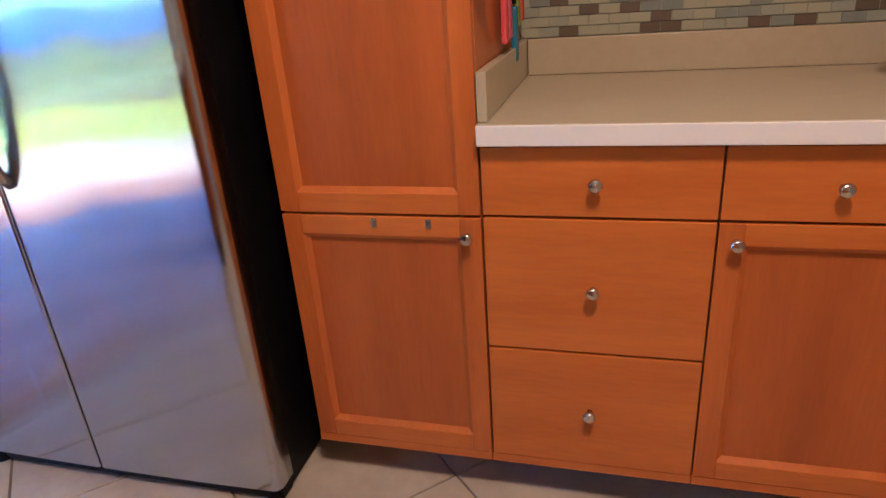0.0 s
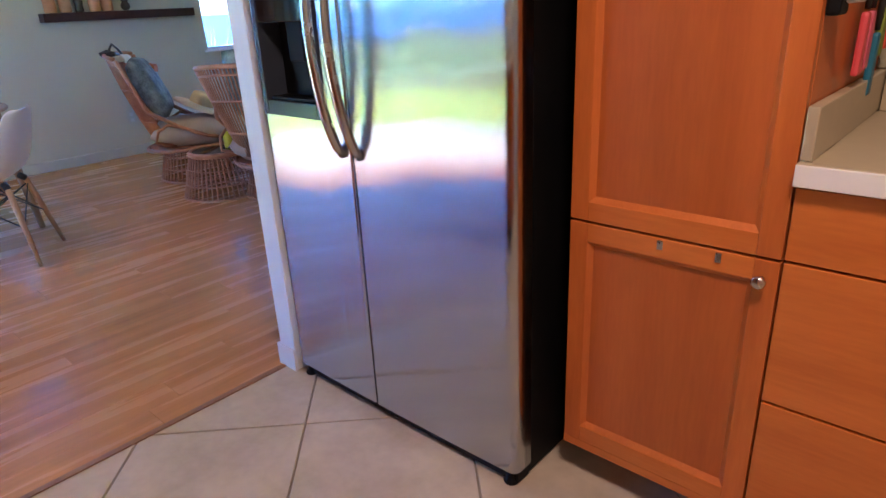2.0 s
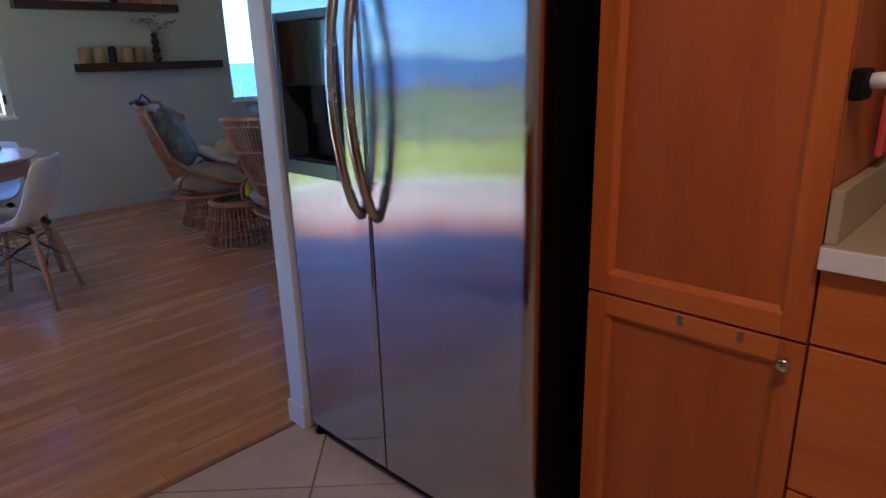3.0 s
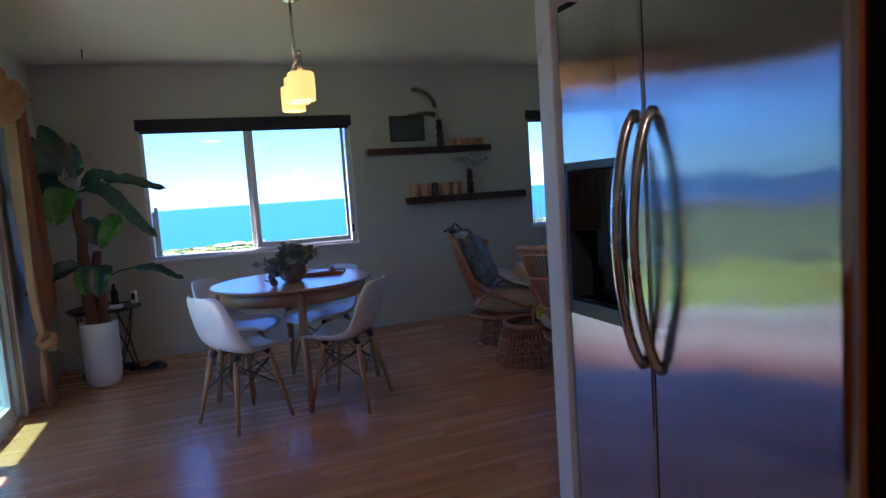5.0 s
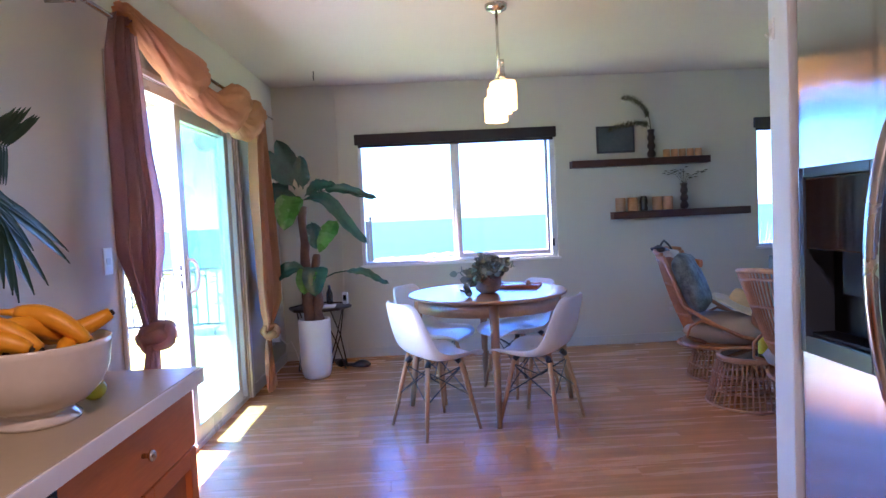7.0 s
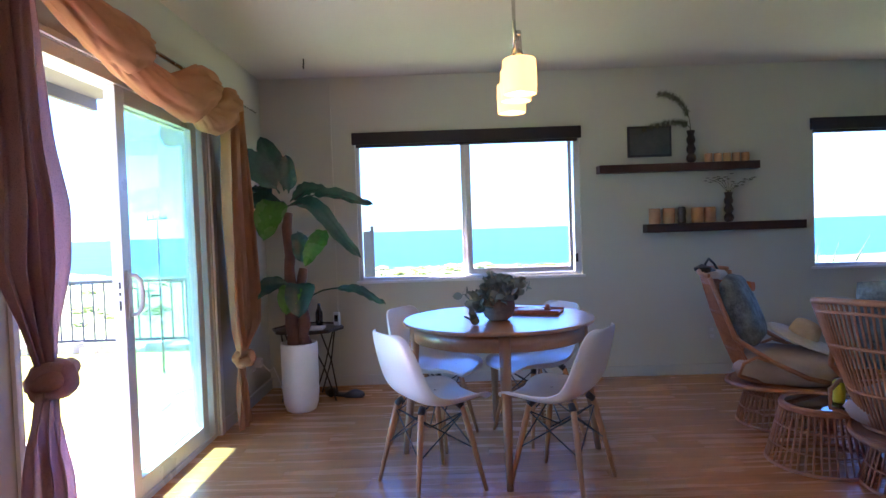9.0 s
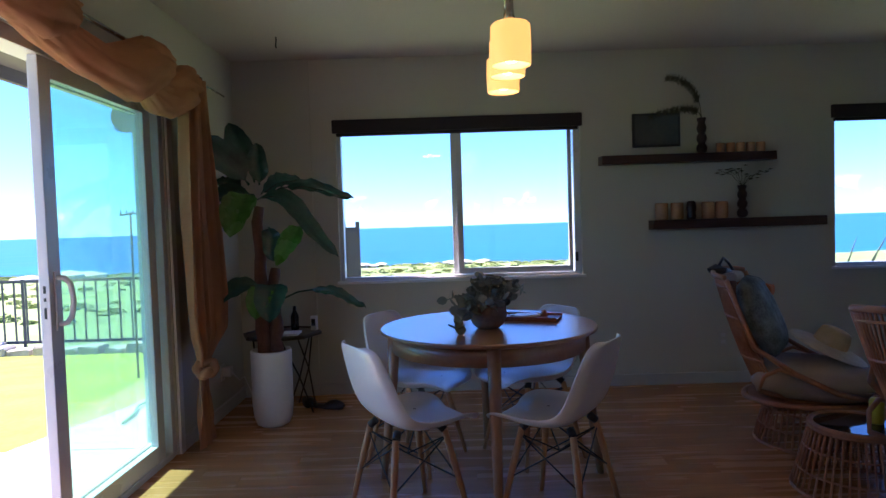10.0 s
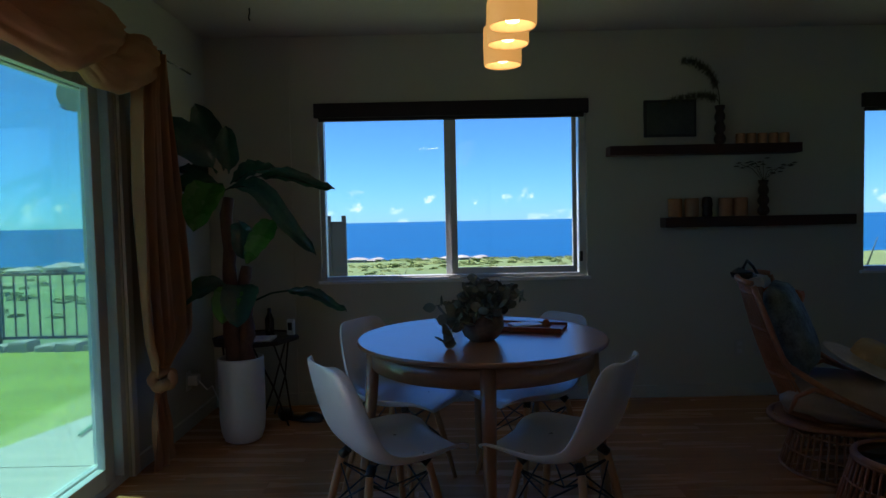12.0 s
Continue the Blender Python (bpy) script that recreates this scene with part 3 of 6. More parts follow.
for i, x in enumerate((0.122, 0.596, 1.07)):
    c = thing("base_cabinet", "cherry base cabinet with a drawer over a framed door", "cabinet", "kitchen base cabinets")
    w = 0.472
    part("face_rail", B(x, x + w, FY + 0.002, FY + 0.0203, TOE, 0.1355, bevel=0.001), DRAWER, c)
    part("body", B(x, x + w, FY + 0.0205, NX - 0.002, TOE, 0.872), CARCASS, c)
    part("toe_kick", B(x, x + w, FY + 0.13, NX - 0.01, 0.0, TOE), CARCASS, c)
    o = slab(c, "drawer", x + 0.0015, x + w - 0.0015, 0.732, 0.868, FY)
    knob(o, x + w * 0.40, FY, 0.797)
    o = shaker(c, "door", x + 0.0015, x + w - 0.0015, 0.137, 0.726, FY)
    knob(o, x + 0.032, FY, 0.69)
wt_ = thing("worktop", "beige solid-surface worktop with a highlight painted on its front edge", "worktop")
part("surface", B(-0.316, 1.552, FY - 0.0165, NX - 0.002, 0.875, 0.915, bevel=0.002), COUNTER, wt_)
part("front_edge", B(-0.316, 1.552, FY - 0.022, FY - 0.017, 0.875, 0.914, bevel=0.0024), LITEDGE, wt_, "front edge with a painted highlight")
solid("splashback_curb", B(-0.294, 1.552, NX - 0.022, NX - 0.002, 0.9155, 1.008, bevel=0.003), COUNTER, "low beige upstand behind the worktop", "upstand")
solid("side_curb", B(-0.316, -0.296, FY + 0.0, NX - 0.003, 0.9155, 1.008, bevel=0.003), COUNTER, "low beige upstand against the pantry side", "upstand")

# fridge
ST = STEEL
nt = ST.node_tree
bs = bsdf(ST)
tg = node(ST, "CombineXYZ", X=1.0, Y=0.0, Z=0.0)
wire(ST, tg.outputs[0], bs.inputs["Tangent"])
bs.inputs["Anisotropic"].default_value = 1.0
bs.inputs["Roughness"].default_value = 0.14
# fine upright brushing: each groove turns the face a little to one side
geo = node(ST, "NewGeometry")
big = ST.node_tree.nodes.new("ShaderNodeVectorMath")
big.operation = "SCALE"
big.inputs["Scale"].default_value = 3000.0
wn_ = node(ST, "TexWhiteNoise")
wire(ST, geo.outputs["Position"], big.inputs[0])
wire(ST, big.outputs[0], wn_.inputs["Vector"])
mr = node(ST, "MapRange")
mr.inputs["To Min"].default_value, mr.inputs["To Max"].default_value = -0.22, 0.22
wire(ST, wn_.outputs["Value"], mr.inputs["Value"])
gv = node(ST, "CombineXYZ")
wire(ST, mr.outputs[0], gv.inputs["X"])
# slow unevenness of the sheet, seen in the wavering bands
slow = node(ST, "TexNoise", Scale=5.0, Detail=2.0)
wire(ST, geo.outputs["Position"], slow.inputs["Vector"])
ms = node(ST, "MapRange")
ms.inputs["To Min"].default_value, ms.inputs["To Max"].default_value = -0.020, 0.020
wire(ST, slow.outputs[0], ms.inputs["Value"])
wire(ST, ms.outputs[0], gv.inputs["Z"])
av = ST.node_tree.nodes.new("ShaderNodeVectorMath")
av.operation = "ADD"
nv = ST.node_tree.nodes.new("ShaderNodeVectorMath")
nv.operation = "NORMALIZE"
wire(ST, geo.outputs["Normal"], av.inputs[0])
wire(ST, gv.outputs[0], av.inputs[1])
wire(ST, av.outputs[0], nv.inputs[0])
wire(ST, nv.outputs[0], bs.inputs["Normal"])
f = thing("fridge", "side-by-side stainless steel fridge with a water dispenser", "fridge")
FX0, FX1, FG = -1.750, -0.822, -1.347
part("body", B(FX0 + 0.012, FX1 - 0.008, 1.275, 1.90, 0.008, 1.775, bevel=0.004), BLACK, f, "black enamel fridge body")
part("grille", B(FX0 + 0.02, FX1 - 0.006, 1.222, 1.272, 0.006, 0.043, bevel=0.002), BLACK, f)


def curved_door(x0, x1, z0, z1, hole=None):
    """A door whose face bows slightly and whose sides roll back."""
    bm = bmesh.new()
    n = 40
    prof = []
    for k in range(n + 1):
        u = k / n
        x = x0 + (x1 - x0) * (0.5 - 0.5 * math.cos(math.pi * u))
        e = min(x - x0, x1 - x)
        r = 0.022 if (x - x0 < x1 - x) == (x0 < FG - 0.2) else 0.007
        y = 1.205 - 0.006 * (1 - (2 * (x - FX0) / (FX1 - FX0) - 1) ** 2)
        if e < r:
            y += r - math.sqrt(max(0.0, r * r - (r - e) ** 2))
        prof.append((x, y))
    if not hole:
        zs = [z0, z0 + 0.004, z1 - 0.004, z1]
        back = [(x1, 1.272), (x0, 1.272)]
        rows = [[(x, y, z) for x, y in prof + back + prof[:1]] for z in zs]
        sheet(bm, rows)
        for z in (z0, z1):
            bm.faces.new([bm.verts.new((x, y, z)) for x, y in prof + back])
    else:
        hx0, hx1, hz0, hz1 = hole
        prof = sorted(set([q for q in prof if not (hx0 - 0.004 < q[0] < hx0 + 0.004 or hx1 - 0.004 < q[0] < hx1 + 0.004)] + [(hx0, 1.2035), (hx1, 1.2005)]))
        back = [(x1, 1.272), (x0, 1.272)]
        lo = [q for q in prof if q[0] <= hx0]
        hi = [q for q in prof if q[0] >= hx1]
        for za, zb in ((z0, hz0), (hz1, z1)):
            sheet(bm, [[(x, y, z) for x, y in prof + back + prof[:1]] for z in (za, zb)])
        for q in (lo, hi):
            sheet(bm, [[(x, y, z) for x, y in q] for z in (hz0, hz1)])
        sheet(bm, [[(x, 1.272, z) for x in (x0, x1)] for z in (hz0, hz1)])
        for sx in (x0, x1):
            sheet(bm, [[(sx, y, z) for y in (1.227, 1.272)] for z in (hz0, hz1)])
        for z in (z0, z1):
            bm.faces.new([bm.verts.new((x, y, z)) for x, y in prof + back])
    return bm


HOLE = (-1.700, -1.455, 0.925, 1.348)
fl = part("freezer_door", curved_door(FX0, FG - 0.003, 0.045, 1.795, HOLE), STEEL, f, "narrow brushed steel freezer door")
fr = part("fridge_door", curved_door(FG + 0.003, FX1, 0.045, 1.795), STEEL, f, "wide brushed steel fridge door")
# dispenser
hx0, hx1, hz0, hz1 = HOLE
DARKPLASTIC = material("charcoal_plastic", (0.045, 0.055, 0.075), 0.22, 0.0, 0.6)
dp = part("dispenser", B(hx0, hx1, 1.262, 1.270, hz0, hz1), BLACK, f, "black recessed ice and water dispenser")
bm = bmesh.new()
for a in [(hx0 - 0.012, hx0 + 0.008, hz0 - 0.012, hz1 + 0.012), (hx1 - 0.008, hx1 + 0.012, hz0 - 0.012, hz1 + 0.012), (hx0 + 0.008, hx1 - 0.008, hz0 - 0.012, hz0 + 0.03), (hx0 + 0.008, hx1 - 0.008, hz1 - 0.012, hz1 + 0.012)]:
    box(bm, a[0], a[1], 1.188, 1.262, a[2], a[3], 0.003)
part("bezel", bm, DARKPLASTIC, dp, "dark grey plastic bezel")
part("display", B(hx0 + 0.010, hx1 - 0.010, 1.192, 1.255, 1.165, hz1 - 0.014, bevel=0.003), GLOSSBLACK, dp, "glossy black display panel")
part("paddle", B(hx0 + 0.09, hx0 + 0.16, 1.225, 1.24, 1.06, 1.18, bevel=0.005), BLACK, dp)
part("drip_tray", B(hx0 + 0.015, hx1 - 0.015, 1.20, 1.26, 0.956, 0.964, bevel=0.002), BLACK, dp)
# handles
for x, par in ((FG - 0.034, fl), (FG + 0.034, fr)):
    bm = bmesh.new()
    pts, rad = [], []
    for k in range(25):
        u = k / 24
        pts.append((x, 1.20 - 0.072 * math.sin(math.pi * u) ** 0.62, 0.825 + 0.64 * u))
        rad.append(0.0125)
    tube(bm, pts, rad, 14)
    for v in bm.verts:
        v.co.x = x + (v.co.x - x) * 1.15
    part("handle", bm, KNOB, par, "curved satin steel bar handle")
for x in (FX0 + 0.05, FX1 - 0.05):
    bm = bmesh.new()
    box(bm, x - 0.03, x + 0.03, 1.205, 1.31, 1.797, 1.815, 0.004)
    part("hinge_cover", bm, BLACK, f)
for x in (FX0 + 0.035, FX1 - 0.03):
    bm = bmesh.new()
    lathe(bm, [(0, 0), (0.020, 0), (0.022, 0.006), (0.014, 0.018), (0.012, 0.044), (0, 0.044)], at=(x, 1.226, 0.0), sides=16)
    part("foot", bm, BLACK, f)

# counter run along the patio-door wall
CY = -0.358
c = thing("end_cabinet", "cherry base cabinet with a drawer over two doors", "cabinet")
part("body", B(-1.86, -1.243, SY + 0.002, CY - 0.022, TOE, 0.872), CABINET, c)
part("toe_kick", B(-1.85, -1.243, SY + 0.01, CY - 0.08, 0.0, TOE), CARCASS, c)
o = slab(c, "drawer", -1.857, -1.246, 0.715, 0.868, CY, 1)
knob(o, -1.553, CY, 0.797, 1)
for a, b, kx in ((-1.857, -1.553, -1.576), (-1.549, -1.246, -1.526)):
    o = shaker(c, "door", a, b, 0.137, 0.709, CY, 1)
    knob(o, kx, CY, 0.675, 1)
dw = thing("dishwasher", "black dishwasher under the counter", "dishwasher")
part("body", B(-1.238, -0.642, SY + 0.002, CY - 0.03, 0.1, 0.87), BLACK, dw)
part("door", B(-1.236, -0.644, CY - 0.03, CY + 0.004, 0.12, 0.72, bevel=0.004), BLACK, dw)
part("control_panel", B(-1.236, -0.644, CY - 0.03, CY + 0.008, 0.726, 0.866, bevel=0.006), BLACK, dw)
part("toe_kick", B(-1.236, -0.644, CY - 0.09, CY - 0.07, 0.0, 0.1), BLACK, dw)
for x in (-0.638, 0.0, 0.64):
    c = thing("base_cabinet", "cherry base cabinet with a drawer over a framed door", "cabinet", "kitchen base cabinets")
    part("body", B(x, x + 0.632, SY + 0.002, CY - 0.022, TOE, 0.872), CARCASS, c)
    part("toe_kick", B(x, x + 0.632, SY + 0.01, CY - 0.08, 0.0, TOE), CARCASS, c)
    knob(slab(c, "drawer", x + 0.003, x + 0.629, 0.715, 0.868, CY, 1), x + 0.316, CY, 0.79, 1)
    knob(shaker(c, "door", x + 0.003, x + 0.629, 0.137, 0.709, CY, 1), x + 0.6, CY, 0.67, 1)
wt_ = thing("worktop", "pale beige worktop ending by the patio door", "worktop")
part("surface", B(-1.878, 1.3, SY + 0.002, CY + 0.0205, 0.875, 0.915, bevel=0.002), COUNTER, wt_)
part("front_edge", B(-1.878, 1.3, CY + 0.021, CY + 0.026, 0.875, 0.914, bevel=0.0024), LITEDGE, wt_, "front edge with a painted highlight")

kf_ = thing("kitchen_ceiling_light", "round white flush ceiling light over the kitchen", "ceiling light", at=(0.1, 0.30, CZ))
bm = bmesh.new()
lathe(bm, [(0, 0), (0.19, 0), (0.19, -0.05), (0.185, -0.055), (0.18, -0.05), (0.18, -0.04), (0, -0.04)], sides=40)
part("housing", bm, WHITE, kf_)

# ---- dining ----
TC = (-4.45, 0.67)
t = thing("dining_table", "round oak dining table with tapered round legs", "table", at=(*TC, 0))
bm = bmesh.new()
lathe(bm, [(0, 0.742), (0.515, 0.742), (0.533, 0.75), (0.535, 0.758), (0.530, 0.765), (0, 0.766)], sides=72)
part("tabletop", bm, OAK, t)
bm = bmesh.new()
lathe(bm, [(0.455, 0.655), (0.475, 0.655), (0.475, 0.742), (0.455, 0.742), (0.455, 0.655)], sides=64)
part("apron", bm, OAK, t)
for k in range(4):
    a = radians(90 * k - 1)
    bm = bmesh.new()
    pts = [(math.cos(a) * r, math.sin(a) * r, z) for r, z in ((0.47, 0.742), (0.485, 0.5), (0.515, 0.25), (0.545, 0.0))]
    tube(bm, pts, [0.030, 0.027, 0.022, 0.016], 18)
    part("leg", bm, OAK, t)


def shell_chair():
    c = thing("dining_chair", "white moulded plastic chair with splayed wooden legs and black wire struts", "chair", "chairs round the table")
    prof = [(-0.252, 0.822, 0.10), (-0.250, 0.812, 0.145), (-0.244, 0.79, 0.172), (-0.232, 0.74, 0.192), (-0.215, 0.67, 0.207), (-0.196, 0.60, 0.218), (-0.172, 0.53, 0.226), (-0.138, 0.473, 0.230), (-0.085, 0.438, 0.232),
            (-0.02, 0.424, 0.233), (0.05, 0.424, 0.232), (0.12, 0.432, 0.228), (0.175, 0.440, 0.218), (0.220, 0.438, 0.205), (0.246, 0.429, 0.180), (0.256, 0.417, 0.14)]
    rows = []
    prof = [(x, z if z < 0.45 else 0.45 + (z - 0.45) * 0.915, w) for x, z, w in prof]
    n = len(prof)
    for i, (x, z, w) in enumerate(prof):
        a, b = prof[max(i - 1, 0)], prof[min(i + 1, n - 1)]
        tx, tz = b[0] - a[0], b[1] - a[1]
        L = math.hypot(tx, tz)
        nx, nz = -tz / L, tx / L
        if nz < 0 or (i < 6 and nx < 0):
            nx, nz = abs(nx), abs(nz)
        curl = 0.062 * math.sin(math.pi * min(1, (i + 1.5) / (n + 1))) ** 0.6
        row = []
        for k in range(13):
            u = -1 + k / 6
            row.append((x + nx * curl * u * u * abs(u), w * math.sin(u * 1.35) / math.sin(1.35), z + nz * curl * u * u * abs(u)))
        rows.append(row)
    bm = bmesh.new()
    sheet(bm, rows)
    s = part("seat_shell", bm, CHAIRWHITE, c)
    m = s.modifiers.new("solid", "SOLIDIFY")
    m.thickness = 0.006
    m = s.modifiers.new("round", "SUBSURF")
    m.levels = m.render_levels = 2
    tops, feet = [], []
    for sx, sy in ((1, 1), (1, -1), (-1, -1), (-1, 1)):
        a, b = Vector((sx * 0.115 + 0.0, sy * 0.125, 0.405)), Vector((sx * 0.190, sy * 0.205, 0.0))
        tops.append(a)
        feet.append(b)
        bm = bmesh.new()
        tube(bm, [a, a.lerp(b, 0.3), b], [0.014, 0.0155, 0.0095], 12)
        part("leg", bm, BEECH, c)
        bm = bmesh.new()
        tube(bm, [a + Vector((0, 0, 0.0)), a + Vector((-sx * 0.02, -sy * 0.02, 0.024))], 0.017, 10)
        part("mount", bm, WIRE, c)
    mid = [tops[i].lerp(feet[i], 0.5) for i in range(4)]
    hi = [tops[i].lerp(feet[i], 0.06) for i in range(4)]
    for i in range(4):
        j = (i + 1) % 4
        for a, b in ((hi[i], mid[j]), (mid[i], hi[j])):
            bm = bmesh.new()
            tube(bm, [a, b], 0.0035, 6)
            part("strut", bm, WIRE, c)
    for i in range(2):
        bm = bmesh.new()
        tube(bm, [hi[i], hi[i].lerp(hi[i + 2], 0.5) - Vector((0, 0, 0.09)), hi[i + 2]], 0.0035, 6)
        part("strut", bm, WIRE, c)
    return c


CHAIRS = [((-4.00, 0.28), 121), ((-3.98, 0.932), -124.0), ((-4.70, 0.285), 62.0), ((-4.74, 0.92), -62.0)]
first = shell_chair()
first.matrix_basis = pose(*CHAIRS[0][0], 0, 0, 0, CHAIRS[0][1])
for (x, y), a in CHAIRS[1:]:
    copy_thing(first, pose(x, y, 0, 0, 0, a))

# pendant lamp
SHADE = bpy.data.materials.new("lit_alabaster_shade")
SHADE.use_nodes = True
b = bsdf(SHADE)
b.inputs["Base Color"].default_value = (0.75, 0.52, 0.34, 1)
b.inputs["Roughness"].default_value = 0.4
b.inputs["Emission Color"].default_value = (1.0, 0.49, 0.12, 1)
b.inputs["Emission Strength"].default_value = 0.34
BULB = bpy.data.materials.new("glowing_bulb")
BULB.use_nodes = True
bsdf(BULB).inputs["Emission Color"].default_value = (1.0, 0.75, 0.4, 1)
bsdf(BULB).inputs["Emission Strength"].default_value = 4.0
lamp = thing("pendant_lamp", "ceiling lamp with a nickel stem, a bar and three glowing shades", "pendant lamp", at=(-4.02, 0.757, 0))
bm = bmesh.new()
lathe(bm, [(0, CZ - 0.045), (0.03, CZ - 0.043), (0.06, CZ - 0.03), (0.068, CZ - 0.012), (0.068, CZ), (0, CZ)], sides=36)
part("canopy", bm, KNOB, lamp)
bm = bmesh.new()
tube(bm, [(0, 0, CZ - 0.04), (0, 0, 2.115)], 0.009, 12)
part("stem", bm, KNOB, lamp)
bm = bmesh.new()
tube(bm, [(-0.33, 0.0, 2.115), (0.35, -0.02, 2.115)], 0.009, 12)
part("bar", bm, KNOB, lamp)
for dx, dy, zb in ((0.32, -0.02, 1.853), (0.0, 0.0, 1.885), (-0.25, 0.005, 1.872)):
    bm = bmesh.new()
    tube(bm, [(dx, dy, 2.13), (dx, dy, 2.06), (dx, dy, zb + 0.15)], [0.012, 0.014, 0.022], 14)
    part("socket", bm, KNOB, lamp)
    bm = bmesh.new()
    lathe(bm, [(0.018, 0.158), (0.066, 0.156), (0.074, 0.148), (0.076, 0.08), (0.074, 0.006), (0.071, 0.0), (0.068, 0.006), (0.070, 0.08), (0.066, 0.144), (0.018, 0.150)], at=(dx, dy, zb), sides=36)
    sh = part("shade", bm, SHADE, lamp, "glowing cream glass cylinder shade")
    bm = bmesh.new()
    lathe(bm, [(0, 0.01), (0.02, 0.016), (0.028, 0.035), (0.02, 0.06), (0.012, 0.08), (0, 0.08)], at=(dx, dy, zb), sides=16)
    part("bulb", bm, BULB, sh, "lit bulb")

# shelves
for y0, y1, z0, z1 in ((1.64, 2.925, 1.672, 1.735), (2.01, 3.29, 1.182, 1.25)):
    bm = bmesh.new()
    box(bm, WX + 0.001, WX + 0.12, y0, y1, z0, z1, 0.004)
    solid("floating_shelf", bm, DARKSHELF, "thick dark-stained floating shelf on the sage wall", "shelf", group="wall shelves")

# hooks and small fittings
sh_ = thing("wall_hook", "small clear plastic hook stuck on the pale wall end", "hook", at=(-1.83, 1.1995, 1.727))
part("backing", B(-0.008, 0.008, -0.004, 0.0, -0.028, 0.028, bevel=0.0015), WHITE, sh_)
bm = bmesh.new()
tube(bm, [(0, -0.005, 0.0), (0, -0.008, -0.014), (0, -0.016, -0.021), (0, -0.021, -0.012)], 0.003, 8)
part("hook", bm, WHITE, sh_)
bm = bmesh.new()
tube(bm, [(0, 0, 0), (0, 0, -0.03), (0.012, 0, -0.045), (0.018, 0, -0.06), (0.008, 0, -0.072), (-0.006, 0, -0.066)], 0.004, 8)
hk = solid("ceiling_hook", bm, WIRE, "small black metal hook screwed into the ceiling", "hook")
hk.location = (-5.50, -0.595, CZ)


def plate(x, y, z, along, holes, label):
    t = thing("outlet", label, "outlet", at=(x, y, z))
    d = (0.006, 0.072, 0.115) if along == "y" else (0.072, 0.006, 0.115)
    sgn = 1
    part("cover", B(0 if along == "y" else -d[0] / 2, d[0] if along == "y" else d[0] / 2, -d[1] / 2 if along == "y" else 0, d[1] / 2 if along == "y" else d[1], -d[2] / 2, d[2] / 2, bevel=0.002), BASEPAINT if along == "y" else WHITE, t)
    for k in holes:
        if along == "y":
            part("socket", B(0.006, 0.008, -0.017, 0.017, k - 0.014, k + 0.014, bevel=0.001), VINYL, t)
        else:
            part("socket", B(-0.017, 0.017, 0.006, 0.008, k - 0.014, k + 0.014, bevel=0.001), VINYL, t)
    return t


plate(WX, 2.56, 0.34, "y", (-0.026, 0.026), "white double outlet on the sage wall")
plate(WX, 2.70, 0.34, "y", (0.0,), "white outlet cover on the sage wall")
plate(WX + 0.012, -0.90, 1.13, "y", (0.0,), "white switch cover in the corner behind the plant")
plate(-2.92, SY, 1.16, "x", (0.0,), "white switch cover beside the curtain")
plate(-5.62, SY, 0.30, "x", (-0.026, 0.026), "white double outlet low in the corner")
ch = thing("charger", "white plug charger with a loose white cord in the corner", "charger", at=(-5.62, SY + 0.008, 0.31))
part("plug", B(-0.03, 0.03, 0.0, 0.06, -0.035, 0.03, bevel=0.006), WHITE, ch)
bm = bmesh.new()
tube(bm, [(0.0, 0.06, -0.01), (0.03, 0.12, -0.06), (0.05, 0.16, -0.03), (0.06, 0.2, -0.12), (0.02, 0.22, -0.24), (-0.05, 0.2, -0.302)], 0.0035, 8)
part("cord", bm, WHITE, ch)

# ---- curtains ----
ROD_Y, ROD_Z = -0.955, 2.155
rd = thing("curtain_rod", "brushed nickel curtain rod on brackets over the patio door", "curtain rod", at=(0, ROD_Y, ROD_Z))
bm = bmesh.new()
tube(bm, [(-5.10, 0, 0), (-2.40, 0, 0)], 0.011, 14)
part("rod", bm, KNOB, rd)
bm = bmesh.new()
tube(bm, [(-5.50, 0, 0), (-5.09, 0, 0)], 0.0065, 12)
part("inner_rod", bm, KNOB, rd, "thinner inner tube of the rod")
bm = bmesh.new()
tube(bm, [(-5.10, 0, -0.035), (-5.10, 0, 0.03)], 0.013, 10)
part("clamp", bm, WIRE, rd)
for x in (-2.40,):
    bm = bmesh.new()
    lathe(bm, [(0, -0.02), (0.014, -0.018), (0.018, 0), (0.014, 0.018), (0, 0.02)], at=(x, 0, 0), sides=16)
    part("finial", bm, KNOB, rd)
for x in (-5.14, -3.9, -2.6):
    bm = bmesh.new()
    tube(bm, [(x, -0.13, -0.01), (x, -0.02, -0.014)], 0.006, 8)
    part("bracket", bm, KNOB, rd)


def cloth(bm, ctr, width, depth, z_top, z_bot, folds, seed, n=60, m=40):
    """Hanging cloth gathered in folds; ctr, width, depth: functions of 0 (top) to 1."""
    r = random.Random(seed)
    ph = [r.uniform(0, 6.28) for _ in range(4)]
    rows = []
    for j in range(m + 1):
        t = j / m
        z = z_top + (z_bot - z_top) * t
        row = []
        for i in range(n + 1):
            u = i / n
            a = depth(t) * (math.sin(u * folds * 6.28 + ph[0] + 0.5 * math.sin(3 * t + ph[1])) + 0.4 * math.sin(u * folds * 15.1 + ph[2] + t * 2))
            cx, cy = ctr(t)
            row.append((cx + (u - 0.5) * width(t) + 0.012 * math.sin(u * 20 + t * 7), cy + a, z + 0.006 * math.sin(u * 17 + ph[3])))
        rows.append(row)
    sheet(bm, rows)


